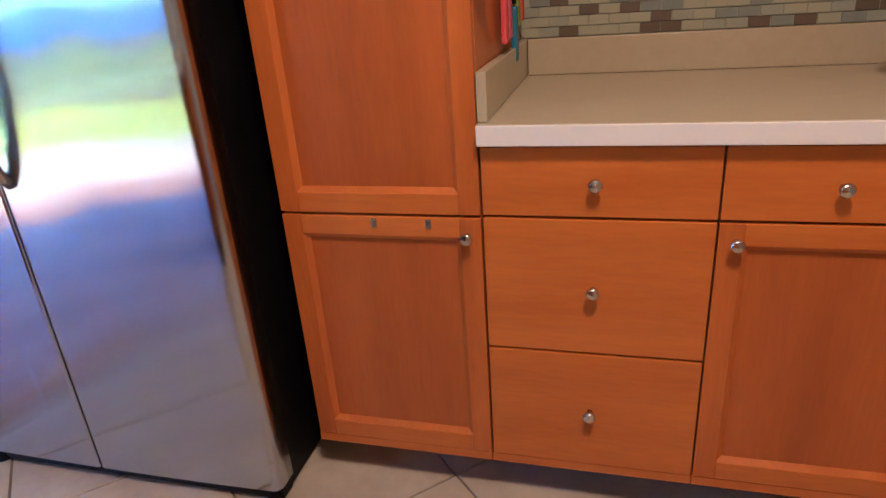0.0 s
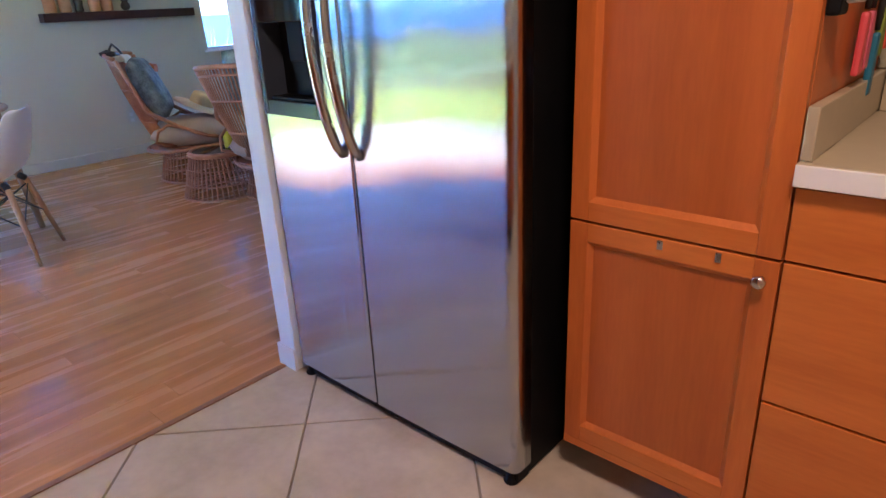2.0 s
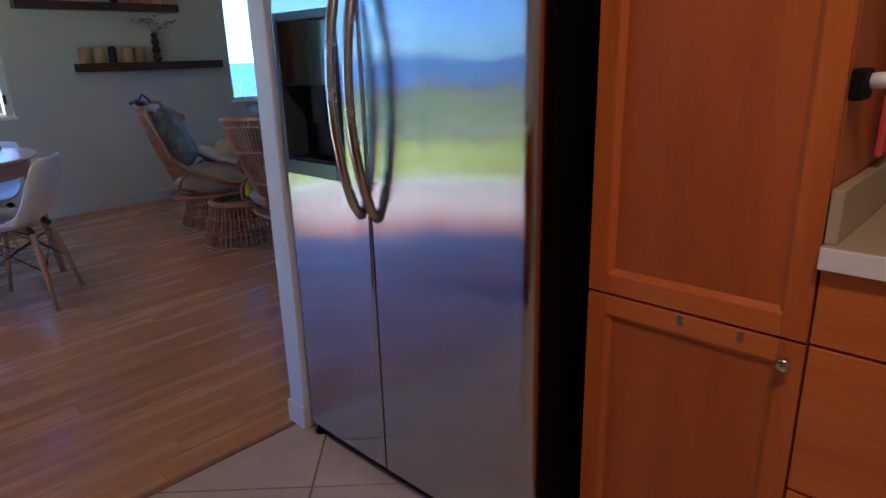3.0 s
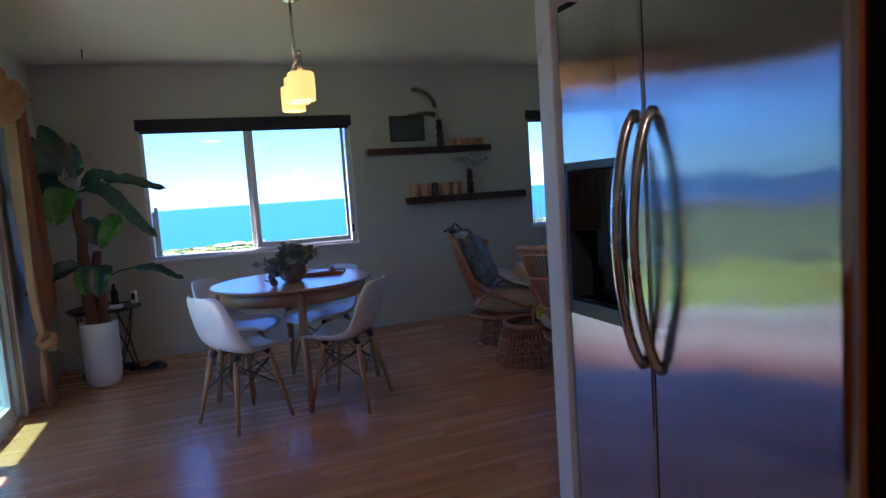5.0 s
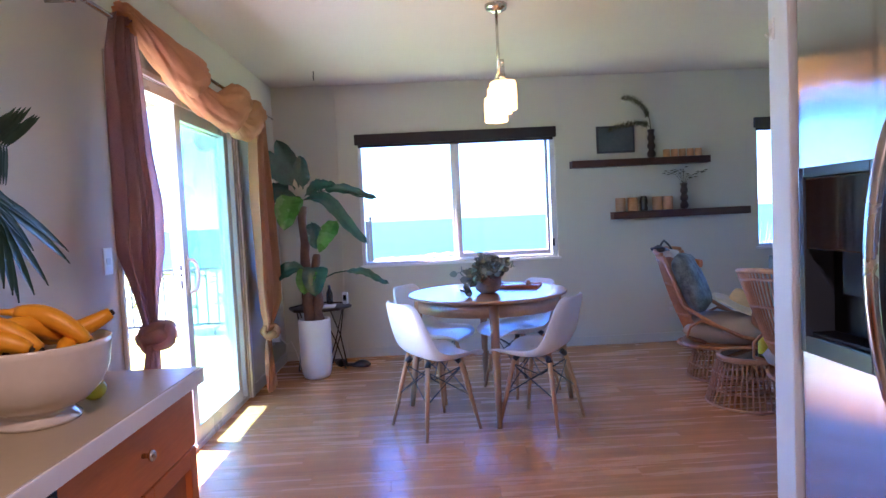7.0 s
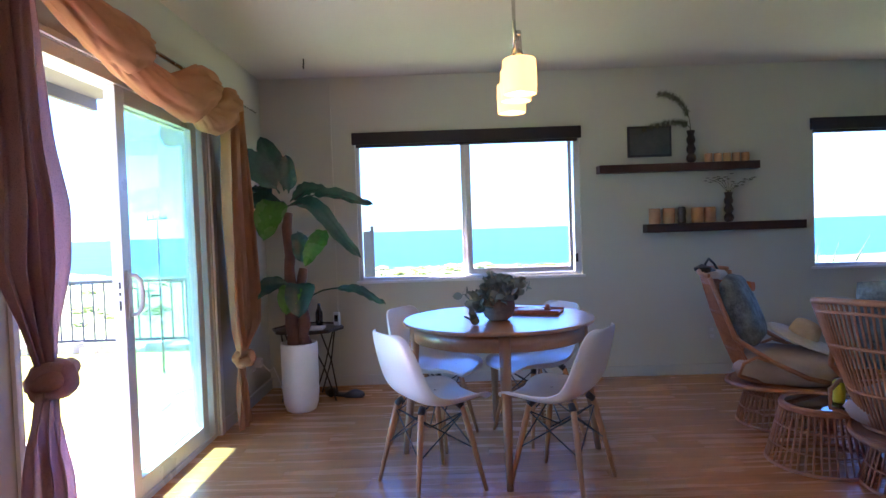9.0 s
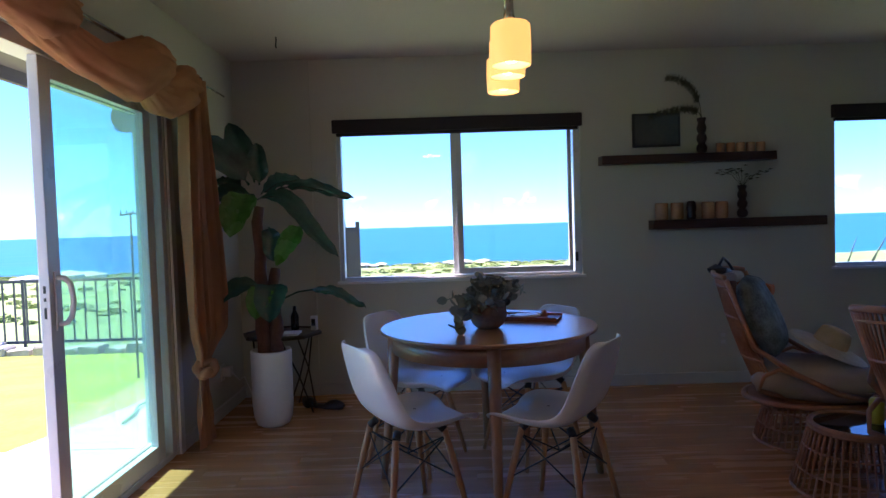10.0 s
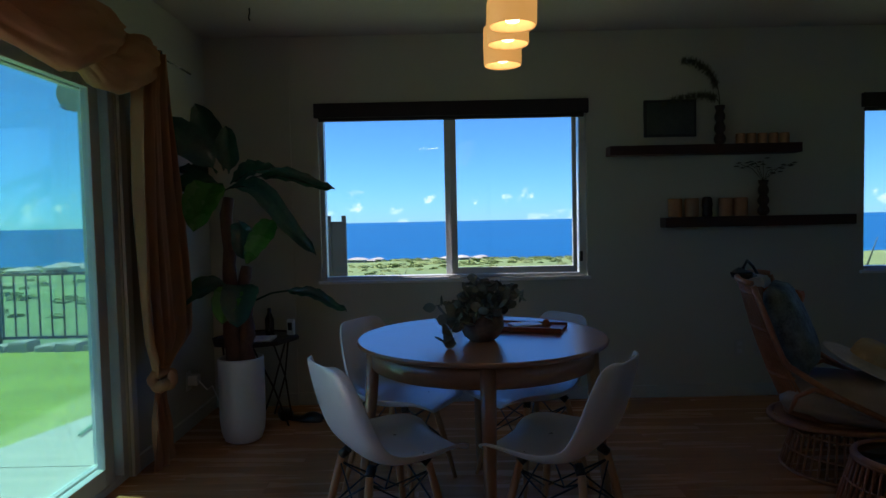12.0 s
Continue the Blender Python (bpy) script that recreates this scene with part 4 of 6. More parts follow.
def knot(bm, x, y, z, s, seed):
    r = random.Random(seed)
    for k in range(3):
        ax = Euler((r.uniform(-0.6, 0.6) + k * 1.1, r.uniform(-0.5, 0.5), k * 1.3), "XYZ").to_matrix()
        pts = [Vector((x, y, z)) + ax @ Vector((math.cos(a) * s, math.sin(a) * s * 0.75, 0.25 * s * math.sin(2 * a))) for a in np.linspace(0, 6.2832, 21)[:-1]]
        tube(bm, pts, [s * (0.42 + 0.10 * math.sin(3 * q + k)) for q in np.linspace(0, 6.28, 20)], 12, True)


def curtain(label, mat, edges, knot_at, knot_size, tail, seed):
    """Cloth gathered on the rod and knotted: edges and tail are rows of (height, near edge, far edge)."""
    c = thing("curtain", label, "curtain", "curtains at the patio door")
    for nm, rows, folds, deep in (("panel", edges, 4, 0.034), ("tail", tail, 3, 0.026)):
        zs, a, b = (np.array([row[k] for row in rows]) for k in range(3))
        down = (zs[0] - zs) / (zs[0] - zs[-1])
        bm = bmesh.new()
        cloth(bm, lambda t: (float(np.interp(t, down, (a + b) / 2)), ROD_Y + 0.01), lambda t: float(np.interp(t, down, abs(b - a))),
              lambda t: deep * min(1.0, 0.35 + 2.2 * float(np.interp(t, down, abs(b - a)))), zs[0], zs[-1], folds, seed + len(nm))
        o = part(nm, bm, mat, c)
        o.modifiers.new("solid", "SOLIDIFY").thickness = 0.002
    bm = bmesh.new()
    knot(bm, knot_at[0], ROD_Y + 0.03, knot_at[1], knot_size, seed)
    part("knot", bm, mat, c)
    return c


curtain("rust linen curtain toned as backlit, knotted at half height, nearer the kitchen", BACKLITCURTAIN,
        [(2.17, -2.83, -2.96), (2.0, -2.78, -2.98), (1.6, -2.78, -3.02), (1.4, -2.77, -3.07), (1.2, -2.76, -3.06), (1.0, -2.87, -3.01), (0.86, -2.93, -3.00)],
        (-2.97, 0.825), 0.064, [(0.79, -2.91, -3.02), (0.62, -2.85, -3.05), (0.30, -2.80, -3.07)], 3)
curtain("rust linen curtain knotted low, beside the corner plant", CURTAIN,
        [(2.16, -4.93, -5.11), (1.93, -4.80, -5.12), (1.4, -4.75, -5.215), (0.9, -4.75, -5.29), (0.68, -4.78, -5.285), (0.58, -4.85, -5.06), (0.51, -4.87, -4.96)],
        (-4.91, 0.49), 0.055, [(0.46, -4.87, -4.96), (0.30, -4.83, -5.02), (0.05, -4.82, -5.06)], 8)
sc = thing("valance_scarf", "rust linen scarf draped in swags over the curtain rod", "scarf")
SWAGS = (((-2.84, 2.17, 0.035, 0.02), (-3.02, 2.135, 0.060, 0.03), (-3.26, 2.085, 0.095, 0.03), (-3.50, 2.075, 0.11, 0.03), (-3.68, 2.105, 0.085, 0.02), (-3.78, 2.15, 0.03, 0.0)),
         ((-3.36, 2.06, 0.05, -0.01), (-3.55, 2.03, 0.075, -0.01), (-3.80, 1.99, 0.085, 0.0), (-3.98, 1.965, 0.085, 0.02), (-4.14, 1.985, 0.125, 0.03), (-4.32, 2.065, 0.12, 0.03), (-4.50, 2.11, 0.09, 0.02), (-4.62, 2.15, 0.035, 0.0)),
         ((-4.26, 1.975, 0.045, -0.01), (-4.40, 1.93, 0.07, 0.0), (-4.55, 1.955, 0.095, 0.01), (-4.70, 2.03, 0.115, 0.02), (-4.83, 2.075, 0.10, 0.02), (-4.92, 2.13, 0.05, 0.0)))
for n_, keys in enumerate(SWAGS):
    ks = np.array(keys)
    rows = []
    for i in range(81):
        s_ = i / 80
        u = np.linspace(0, 1, len(ks))
        x, zc, half, dy = (float(np.interp(s_, u, ks[:, c])) for c in range(4))
        row = []
        for j in range(49):
            a = 6.2832 * j / 48
            twist = a + 2.2 * s_ + n_
            bunch = abs(2 * s_ - 1) ** 1.5
            fold = 0.24 * abs(math.sin(2.5 * twist + 2.0 * s_)) ** 0.6 + 0.24 * abs(math.sin(3 * twist - 8 * s_)) ** 0.6 + (0.03 + 0.10 * bunch) * math.sin(11 * twist + 9 * s_)
            r_ = 0.70 + fold
            row.append((x + 0.05 * math.sin(a + 0.6), ROD_Y + 0.02 + dy + (0.034 + 0.42 * half) * math.cos(a) * r_, zc + half * math.sin(a) * min(r_, 1.05)))
        rows.append(row)
    bm = bmesh.new()
    sheet(bm, rows)
    part("swag", bm, CURTAIN, sc)


# ---- corner plant ----
def blade(bm, base, tip, width, arch=0.1, cup=0.25, petiole=0.12, n=14, roll=0.75):
    """A broad leaf from base to tip, arching up in between."""
    a, b = Vector(base), Vector(tip)
    ax = b - a
    # the broad side faces the room and a little upwards
    side = ax.cross(Vector((1.0, 0.15, 0.75))).normalized()
    lift_way = side.cross(ax).normalized()
    lift_way = -lift_way if lift_way.z < 0 else lift_way
    rows = []
    for i in range(n + 1):
        t = i / n
        p = a.lerp(b, t) + Vector((0, 0, arch * math.sin(math.pi * t) + 0.25 * arch * math.sin(2 * math.pi * t)))
        if t < petiole:
            w = 0.006
        else:
            q = (t - petiole) / (1 - petiole)
            w = 0.006 + width * (math.sin(math.pi * min(1, q ** 0.75 * 0.97 + 0.02)) ** 0.62) if q < 1 else 0.003
        if i == n:
            w = 0.003
        d = 0.02 * math.sin(9 * t + tip[0] * 7)
        row = []
        for k in (-1, -0.66, -0.33, 0, 0.33, 0.66, 1):
            lift = cup * abs(k) * w + 0.010 * math.sin(t * 31 + k * 2) * abs(k)
            row.append(p + side * (k * w + (d if w > 0.02 else 0) * 0.3) + lift_way * (lift - (0.012 if k == 0 else 0)))
        rows.append(row)
    sheet(bm, rows)


pl = thing("banana_plant", "tall artificial banana plant with broad glossy green leaves", "plant", at=(-5.40, -0.685, 0))
C = Vector((-5.40, -0.685, 0))


def rel(p):
    return tuple(Vector(p) - C)


for k, (dx, dy, top) in enumerate(((0.02, -0.035, 1.42), (0.0, 0.035, 1.02), (-0.03, -0.005, 0.75))):
    bm = bmesh.new()
    n = 10
    tube(bm, [(dx + 0.012 * math.sin(i), dy * (1 + 0.2 * i / n) + 0.01 * math.sin(2 * i + k), 0.44 + (top - 0.44) * i / n) for i in range(n + 1)], [0.046 - 0.016 * i / n + 0.004 * (i % 2) for i in range(n + 1)], 12)
    part("trunk", bm, BARK, pl)
# each leaf: base, tip, half width, rise of its arch, stalk's share, and whether it takes the brighter, backlit colour
SPEC = [((-5.36, -0.77, 1.56), (-5.30, -1.069, 1.874), 0.100, 0.03, 0.10, 0),
        ((-5.42, -0.75, 1.58), (-5.48, -0.93, 1.975), 0.078, 0.03, 0.2, 0),
        ((-5.40, -0.715, 1.56), (-5.42, -0.735, 1.835), 0.062, 0.0, 0.12, 0),
        ((-5.38, -0.80, 1.53), (-5.42, -1.02, 1.595), 0.045, 0.02, 0.15, 0),
        ((-5.36, -0.70, 1.50), (-5.40, -0.455, 1.60), 0.055, 0.03, 0.08, 0),
        ((-5.40, -0.66, 1.50), (-5.44, -0.115, 1.465), 0.045, 0.06, 0.22, 0),
        ((-5.34, -0.73, 1.49), (-5.26, -1.156, 1.385), 0.062, 0.06, 0.12, 0),
        ((-5.32, -0.775, 1.50), (-5.14, -0.835, 1.235), 0.100, 0.05, 0.08, 1),
        ((-5.34, -0.73, 1.46), (-5.22, -0.192, 1.09), 0.058, 0.125, 0.10, 0),
        ((-5.36, -0.44, 1.29), (-5.26, -0.59, 1.045), 0.062, 0.03, 0.10, 1),
        ((-5.36, -0.655, 1.29), (-5.30, -0.62, 1.07), 0.052, 0.02, 0.10, 0),
        ((-5.34, -0.70, 0.91), (-5.24, -1.10, 0.76), 0.060, 0.06, 0.10, 0),
        ((-5.32, -0.635, 0.92), (-5.18, -0.63, 0.70), 0.095, 0.05, 0.08, 0),
        ((-5.32, -0.69, 0.90), (-5.20, -0.72, 0.72), 0.075, 0.04, 0.08, 1),
        ((-5.40, -0.40, 0.872), (-5.36, -0.05, 0.755), 0.030, 0.03, 0.05, 0)]
for base, tip, w, arch, pet, backlit in SPEC:
    bm = bmesh.new()
    blade(bm, rel(base), rel(tip), w, arch, 0.20, pet)
    part("leaf", bm, BACKLITLEAF if backlit else LEAF, pl, "bright green backlit leaf" if backlit else "")
bm = bmesh.new()
tube(bm, [rel(q) for q in ((-5.36, -0.70, 1.12), (-5.37, -0.56, 1.26), (-5.36, -0.44, 1.29))], 0.006, 8)
part("stalk", bm, BACKLITLEAF, pl)
bm = bmesh.new()
tube(bm, [rel(q) for q in ((-5.40, -0.64, 0.80), (-5.42, -0.50, 0.86), (-5.43, -0.37, 0.875))], 0.006, 8)
part("stalk", bm, LEAF, pl)
pt = thing("plant_pot", "tall white ceramic cylinder pot on the wood floor", "pot", at=(-5.40, -0.685, 0))
bm = bmesh.new()
lathe(bm, [(0, 0.0), (0.085, 0.0), (0.105, 0.012), (0.122, 0.06), (0.130, 0.14), (0.131, 0.48), (0.128, 0.492), (0.120, 0.492), (0.118, 0.47), (0.116, 0.43), (0, 0.43)], sides=48)
part("vessel", bm, POT, pt)
bm = bmesh.new()
lathe(bm, [(0, 0.45), (0.06, 0.447), (0.116, 0.44)], sides=24)
part("soil", bm, SOIL, pt)

# side table in the corner
BRONZE = mottled("dark_bronze_metal", (0.03, 0.022, 0.016), (0.07, 0.05, 0.035), 12.0, 0.4, 0.1, metal=0.6)
stb = thing("side_table", "small dark eight-sided side table with crossed metal legs", "table", at=(-5.68, -0.68, 0))
bm = bmesh.new()
lathe(bm, [(0, 0.535), (0.27, 0.535), (0.275, 0.555), (0.26, 0.56), (0.257, 0.548), (0, 0.548)], sides=8)
for fc in bm.faces:
    fc.smooth = False
part("tabletop", bm, BRONZE, stb)
for k in range(4):
    a = radians(45 + 90 * k)
    for s in (-1, 1):
        bm = bmesh.new()
        tube(bm, [(0.2 * math.cos(a + s * 0.6), 0.2 * math.sin(a + s * 0.6), 0.535), (0.2 * math.cos(a), 0.2 * math.sin(a), 0.27), (0.21 * math.cos(a - s * 0.55), 0.21 * math.sin(a - s * 0.55), 0.0)], 0.006, 8)
        part("leg", bm, BRONZE, stb)
o = thing("thermometer", "small white desk display with a dark screen on the side table", "gadget", at=(-5.70, -0.46, 0.561), turn=-20)
part("case", B(-0.012, 0.012, -0.024, 0.024, 0.0, 0.10, bevel=0.005), WHITE, o)
part("screen", B(0.0125, 0.014, -0.015, 0.015, 0.03, 0.08), GLOSSBLACK, o)
solid("paper_stack", B(-5.62, -5.48, -0.66, -0.53, 0.561, 0.575, bevel=0.002), WHITE, "small stack of white paper on the side table", "paper")
bm = bmesh.new()
lathe(bm, [(0, 0), (0.026, 0), (0.028, 0.01), (0.028, 0.10), (0.012, 0.14), (0.011, 0.17), (0, 0.172)], at=(-5.72, -0.60, 0.561), sides=20)
solid("bottle", bm, GLOSSBLACK, "small dark bottle on the side table", "bottle")
for k, (x, y, a) in enumerate(((-5.85, -0.55, 20), (-5.74, -0.40, 75))):
    s = thing("slipper", "dark slipper on the floor under the side table", "slipper", "slippers", at=(x, y, 0), turn=a)
    bm = bmesh.new()
    rows = []
    for i in range(13):
        t = i / 12
        w = 0.036 + 0.014 * math.sin(math.pi * t) - 0.02 * (t > 0.95)
        rows.append([(-0.13 + 0.26 * t, w * math.cos(q), 0.012 + (0.012 + 0.035 * max(0, math.sin(math.pi * (t - 0.4) / 0.65)) * (t > 0.4)) * math.sin(q)) for q in np.linspace(0, 6.2832, 15)])
    sheet(bm, rows)
    part("sole", bm, WIRE, s)

# ---- on the dining table ----
STONEWARE = mottled("grey_pink_stoneware", (0.14, 0.11, 0.10), (0.34, 0.25, 0.20), 14.0, 0.6, 0.4, 60.0)
EUCA = mottled("grey_green_leaf", (0.085, 0.125, 0.11), (0.21, 0.27, 0.24), 9.0, 0.55, 0.2, 40.0, each=0.2)
va = thing("table_vase", "squat mottled stoneware vase on the dining table", "vase", at=(-4.34, 0.665, 0.767))
bm = bmesh.new()
lathe(bm, [(0, 0.0), (0.05, 0.0), (0.075, 0.02), (0.092, 0.06), (0.088, 0.105), (0.06, 0.135), (0.045, 0.14), (0.042, 0.132), (0.05, 0.12), (0, 0.11)], sides=32)
part("vessel", bm, STONEWARE, va)
ar = thing("eucalyptus_bunch", "grey-green eucalyptus sprays spilling over the table vase", "plant", at=(-4.33, 0.685, 0.90))
r = random.Random(4)
for k in range(34):
    a = r.uniform(0, 6.28)
    rr, hz = r.uniform(0.08, 0.18), r.uniform(-0.08, 0.10)
    if k < 6:
        a, rr, hz = r.uniform(3.6, 5.6), r.uniform(0.16, 0.25), r.uniform(-0.12, 0.03)
    end = Vector((math.cos(a) * rr * 0.9, math.sin(a) * rr, hz))
    mid = Vector((end.x * 0.5, end.y * 0.5, max(0.04, hz * 0.7 + 0.05)))
    pts = [(Vector((0, 0, -0.02)).lerp(mid, u)).lerp(mid.lerp(end, u), u) for u in np.linspace(0, 1, 7)]
    bm = bmesh.new()
    tube(bm, pts, 0.0022, 5)
    st = part("stem", bm, EUCA, ar)
    for i, pnt in enumerate(pts[1:]):
        for s in (-1, 1):
            d = Vector((r.uniform(-1, 1), r.uniform(-1, 1), r.uniform(-0.3, 0.8))).normalized()
            L = r.uniform(0.038, 0.058)
            nrm = d.orthogonal().normalized()
            nrm.rotate(Euler((r.uniform(0, 3), r.uniform(0, 3), 0)))
            sd = d.cross(nrm).normalized()
            rows = [[pnt + d * (L * t) + sd * (w * q * 0.46 * L) + nrm * (0.10 * L * (q * q)) for q in (-1, 0, 1)] for t, w in ((0, 0.08), (0.2, 0.75), (0.5, 1.0), (0.8, 0.72), (1, 0.06))]
            bm = bmesh.new()
            sheet(bm, rows)
            part("leaf", bm, EUCA, st)
ty = thing("wooden_tray", "reddish wooden serving board on the dining table", "tray", at=(-4.57, 0.90, 0.767), turn=-20)
REDWOOD = mottled("reddish_board_wood", (0.22, 0.06, 0.025), (0.38, 0.13, 0.06), 6.0, 0.4, 0.1, 30.0, (1, 7, 1))
part("board", B(-0.09, 0.09, -0.15, 0.15, 0.0, 0.012, bevel=0.003), REDWOOD, ty)
for a in ((-0.09, -0.082, -0.15, 0.15), (0.082, 0.09, -0.15, 0.15)):
    part("rim", B(*a, 0.012, 0.022, bevel=0.002), REDWOOD, ty)
o = thing("napkin", "folded white napkin lying on the wooden board", "napkin", at=(-4.60, 0.88, 0.780), turn=15)
part("cloth", B(-0.05, 0.05, -0.07, 0.07, 0.0, 0.008, bevel=0.003), WHITE, o)
bm = bmesh.new()
lathe(bm, [(0, 0), (0.022, 0.0), (0.012, 0.03), (0, 0.034)], at=(-4.57, 0.97, 0.780), sides=7)
solid("wood_ornament", bm, mottled("orange_wood", (0.4, 0.14, 0.05), (0.55, 0.22, 0.09), 9.0, 0.5, 0.1), "small orange wooden ornament on the board", "ornament")

# ---- on the shelves ----
TERRA = mottled("terracotta_candle_cup", (0.38, 0.17, 0.08), (0.58, 0.30, 0.16), 9.0, 0.6, 0.2, each=0.1)
TURNED = mottled("dark_turned_wood", (0.018, 0.010, 0.009), (0.05, 0.024, 0.02), 9.0, 0.4, 0.1)
SX = WX + 0.065
S1, S2 = 1.736, 1.251


def cup(x, y, z, rad, h, group, label):
    c = thing("candle_holder", label, "candle holder", group, at=(x, y, z))
    bm = bmesh.new()
    lathe(bm, [(0, 0), (rad * 0.9, 0), (rad, h * 0.1), (rad, h * 0.92), (rad * 0.94, h), (rad * 0.8, h), (rad * 0.78, h * 0.86), (0, h * 0.86)], sides=24)
    part("cup", bm, TERRA, c)
    bm = bmesh.new()
    lathe(bm, [(0, h * 0.87), (rad * 0.72, h * 0.87), (rad * 0.7, h * 0.93), (0, h * 0.93)], sides=20)
    part("candle", bm, WHITE, c, "white wax candle")


for k in range(5):
    cup(SX, 2.535 + k * 0.074, S1, 0.031, 0.07, "small candle holders on the upper shelf", "small terracotta candle holder on the upper wall shelf")
for y in (2.09, 2.205, 2.435, 2.535):
    cup(SX, y, S2, 0.046, 0.125, "candle holders on the lower shelf", "terracotta candle holder on the lower wall shelf")
bm = bmesh.new()
lathe(bm, [(0, 0), (0.03, 0), (0.034, 0.02), (0.03, 0.05), (0.036, 0.08), (0.03, 0.125), (0.02, 0.135), (0, 0.135)], at=(SX, 2.31, S2), sides=20)
solid("wood_jar", bm, TURNED, "dark turned wooden jar between the candle holders", "jar")
for y, z, hh, nm in ((2.395, S1, 0.26, "upper"), (2.69, S2, 0.24, "lower")):
    v = thing("bead_vase", "dark turned wooden bead vase on the %s wall shelf" % nm, "vase", "dark bead vases", at=(SX, y, z))
    bm = bmesh.new()
    prof = [(0, 0)] + [(0.020 + 0.020 * (1 - 0.35 * i / 24) * abs(math.sin(math.pi * (i / 24) * 3.5)) ** 0.7, hh * i / 24) for i in range(25)] + [(0, hh)]
    lathe(bm, prof, sides=24)
    part("vessel", bm, TURNED, v)
PLUME = mottled("dried_palm_plume", (0.05, 0.055, 0.035), (0.12, 0.12, 0.08), 9.0, 0.9, 0.2)
pm = thing("dried_plumes", "dried grey-green plumes standing in the upper bead vase", "plant", at=(SX, 2.395, S1 + 0.25))
for end, up in (((0.06, -0.26, 0.30), 0.16), ((0.10, -0.40, 0.02), 0.12)):
    bm = bmesh.new()
    pts = [Vector((0, 0, 0)).lerp(Vector((end[0], end[1] * 0.1, up + 0.12 if end[2] > 0.1 else up)), u).lerp(Vector((end[0], end[1] * 0.1, up + 0.12 if end[2] > 0.1 else up)).lerp(Vector(end), u), u) for u in np.linspace(0, 1, 14)]
    tube(bm, pts, 0.003, 6)
    st = part("stem", bm, PLUME, pm)
    bm = bmesh.new()
    r2 = random.Random(7)
    for q in pts[4:]:
        for _ in range(60):
            d = Vector((r2.uniform(-1, 1), r2.uniform(-1, 0.4), r2.uniform(-1, 1))).normalized() * r2.uniform(0.02, 0.048)
            tube(bm, [q, q + d], [0.0022, 0.0006], 3)
    tagged(part("plume", bm, PLUME, st), kind="stuff")
sp = thing("dried_sprig", "thin dried sprig with small leaves in the lower bead vase", "plant", at=(SX, 2.69, S2 + 0.23))
r2 = random.Random(12)
for k in range(7):
    e = Vector((r2.uniform(-0.02, 0.06), -0.16 + k * 0.055, r2.uniform(0.05, 0.15)))
    bm = bmesh.new()
    tube(bm, [(0, 0, 0), tuple(e * 0.5 + Vector((0, 0, 0.03))), tuple(e)], 0.0018, 5)
    st = part("stem", bm, PLUME, sp)
    for _ in range(3):
        bm = bmesh.new()
        q = e + Vector((0, r2.uniform(-0.03, 0.03), r2.uniform(-0.03, 0.02)))
        lathe(bm, [(0, -0.005), (0.021, 0), (0, 0.005)], at=tuple(q), sides=7)
        part("leaf", bm, PLUME, st)
pic = thing("framed_picture", "small dark framed picture hung above the upper shelf", "picture", at=(WX, 1.90, 1.80))
part("frame", B(0.001, 0.022, 0.0, 0.355, 0.0, 0.25, bevel=0.003), mottled("slate_frame", (0.025, 0.025, 0.035), (0.05, 0.05, 0.065), 5.0, 0.6, 0.1), pic)
part("print", B(0.0225, 0.024, 0.018, 0.337, 0.018, 0.232), mottled("dim_print", (0.04, 0.055, 0.06), (0.09, 0.10, 0.10), 7.0, 0.5, 0.0), pic)


# ---- rattan ----


def basket_base(t, r0, r1, z0, z1, bars, rings, name="spoke"):
    for z, r in rings:
        bm = bmesh.new()
        tube(bm, [(r * math.cos(a), r * math.sin(a), z) for a in np.linspace(0, 6.2832, 33)[:-1]], 0.009 if z in (z0, z1) else 0.005, 8, True)
        part("hoop", bm, RATTAN, t)
    bm = bmesh.new()
    tube(bm, [(r0, 0, z0), (r1, 0, z1)], 0.0055, 6)
    first = part(name, bm, RATTAN, t)
    for k in range(1, bars):
        o = first.copy()
        scene.collection.objects.link(o)
        o.rotation_euler = (0, 0, 6.2832 * k / bars)


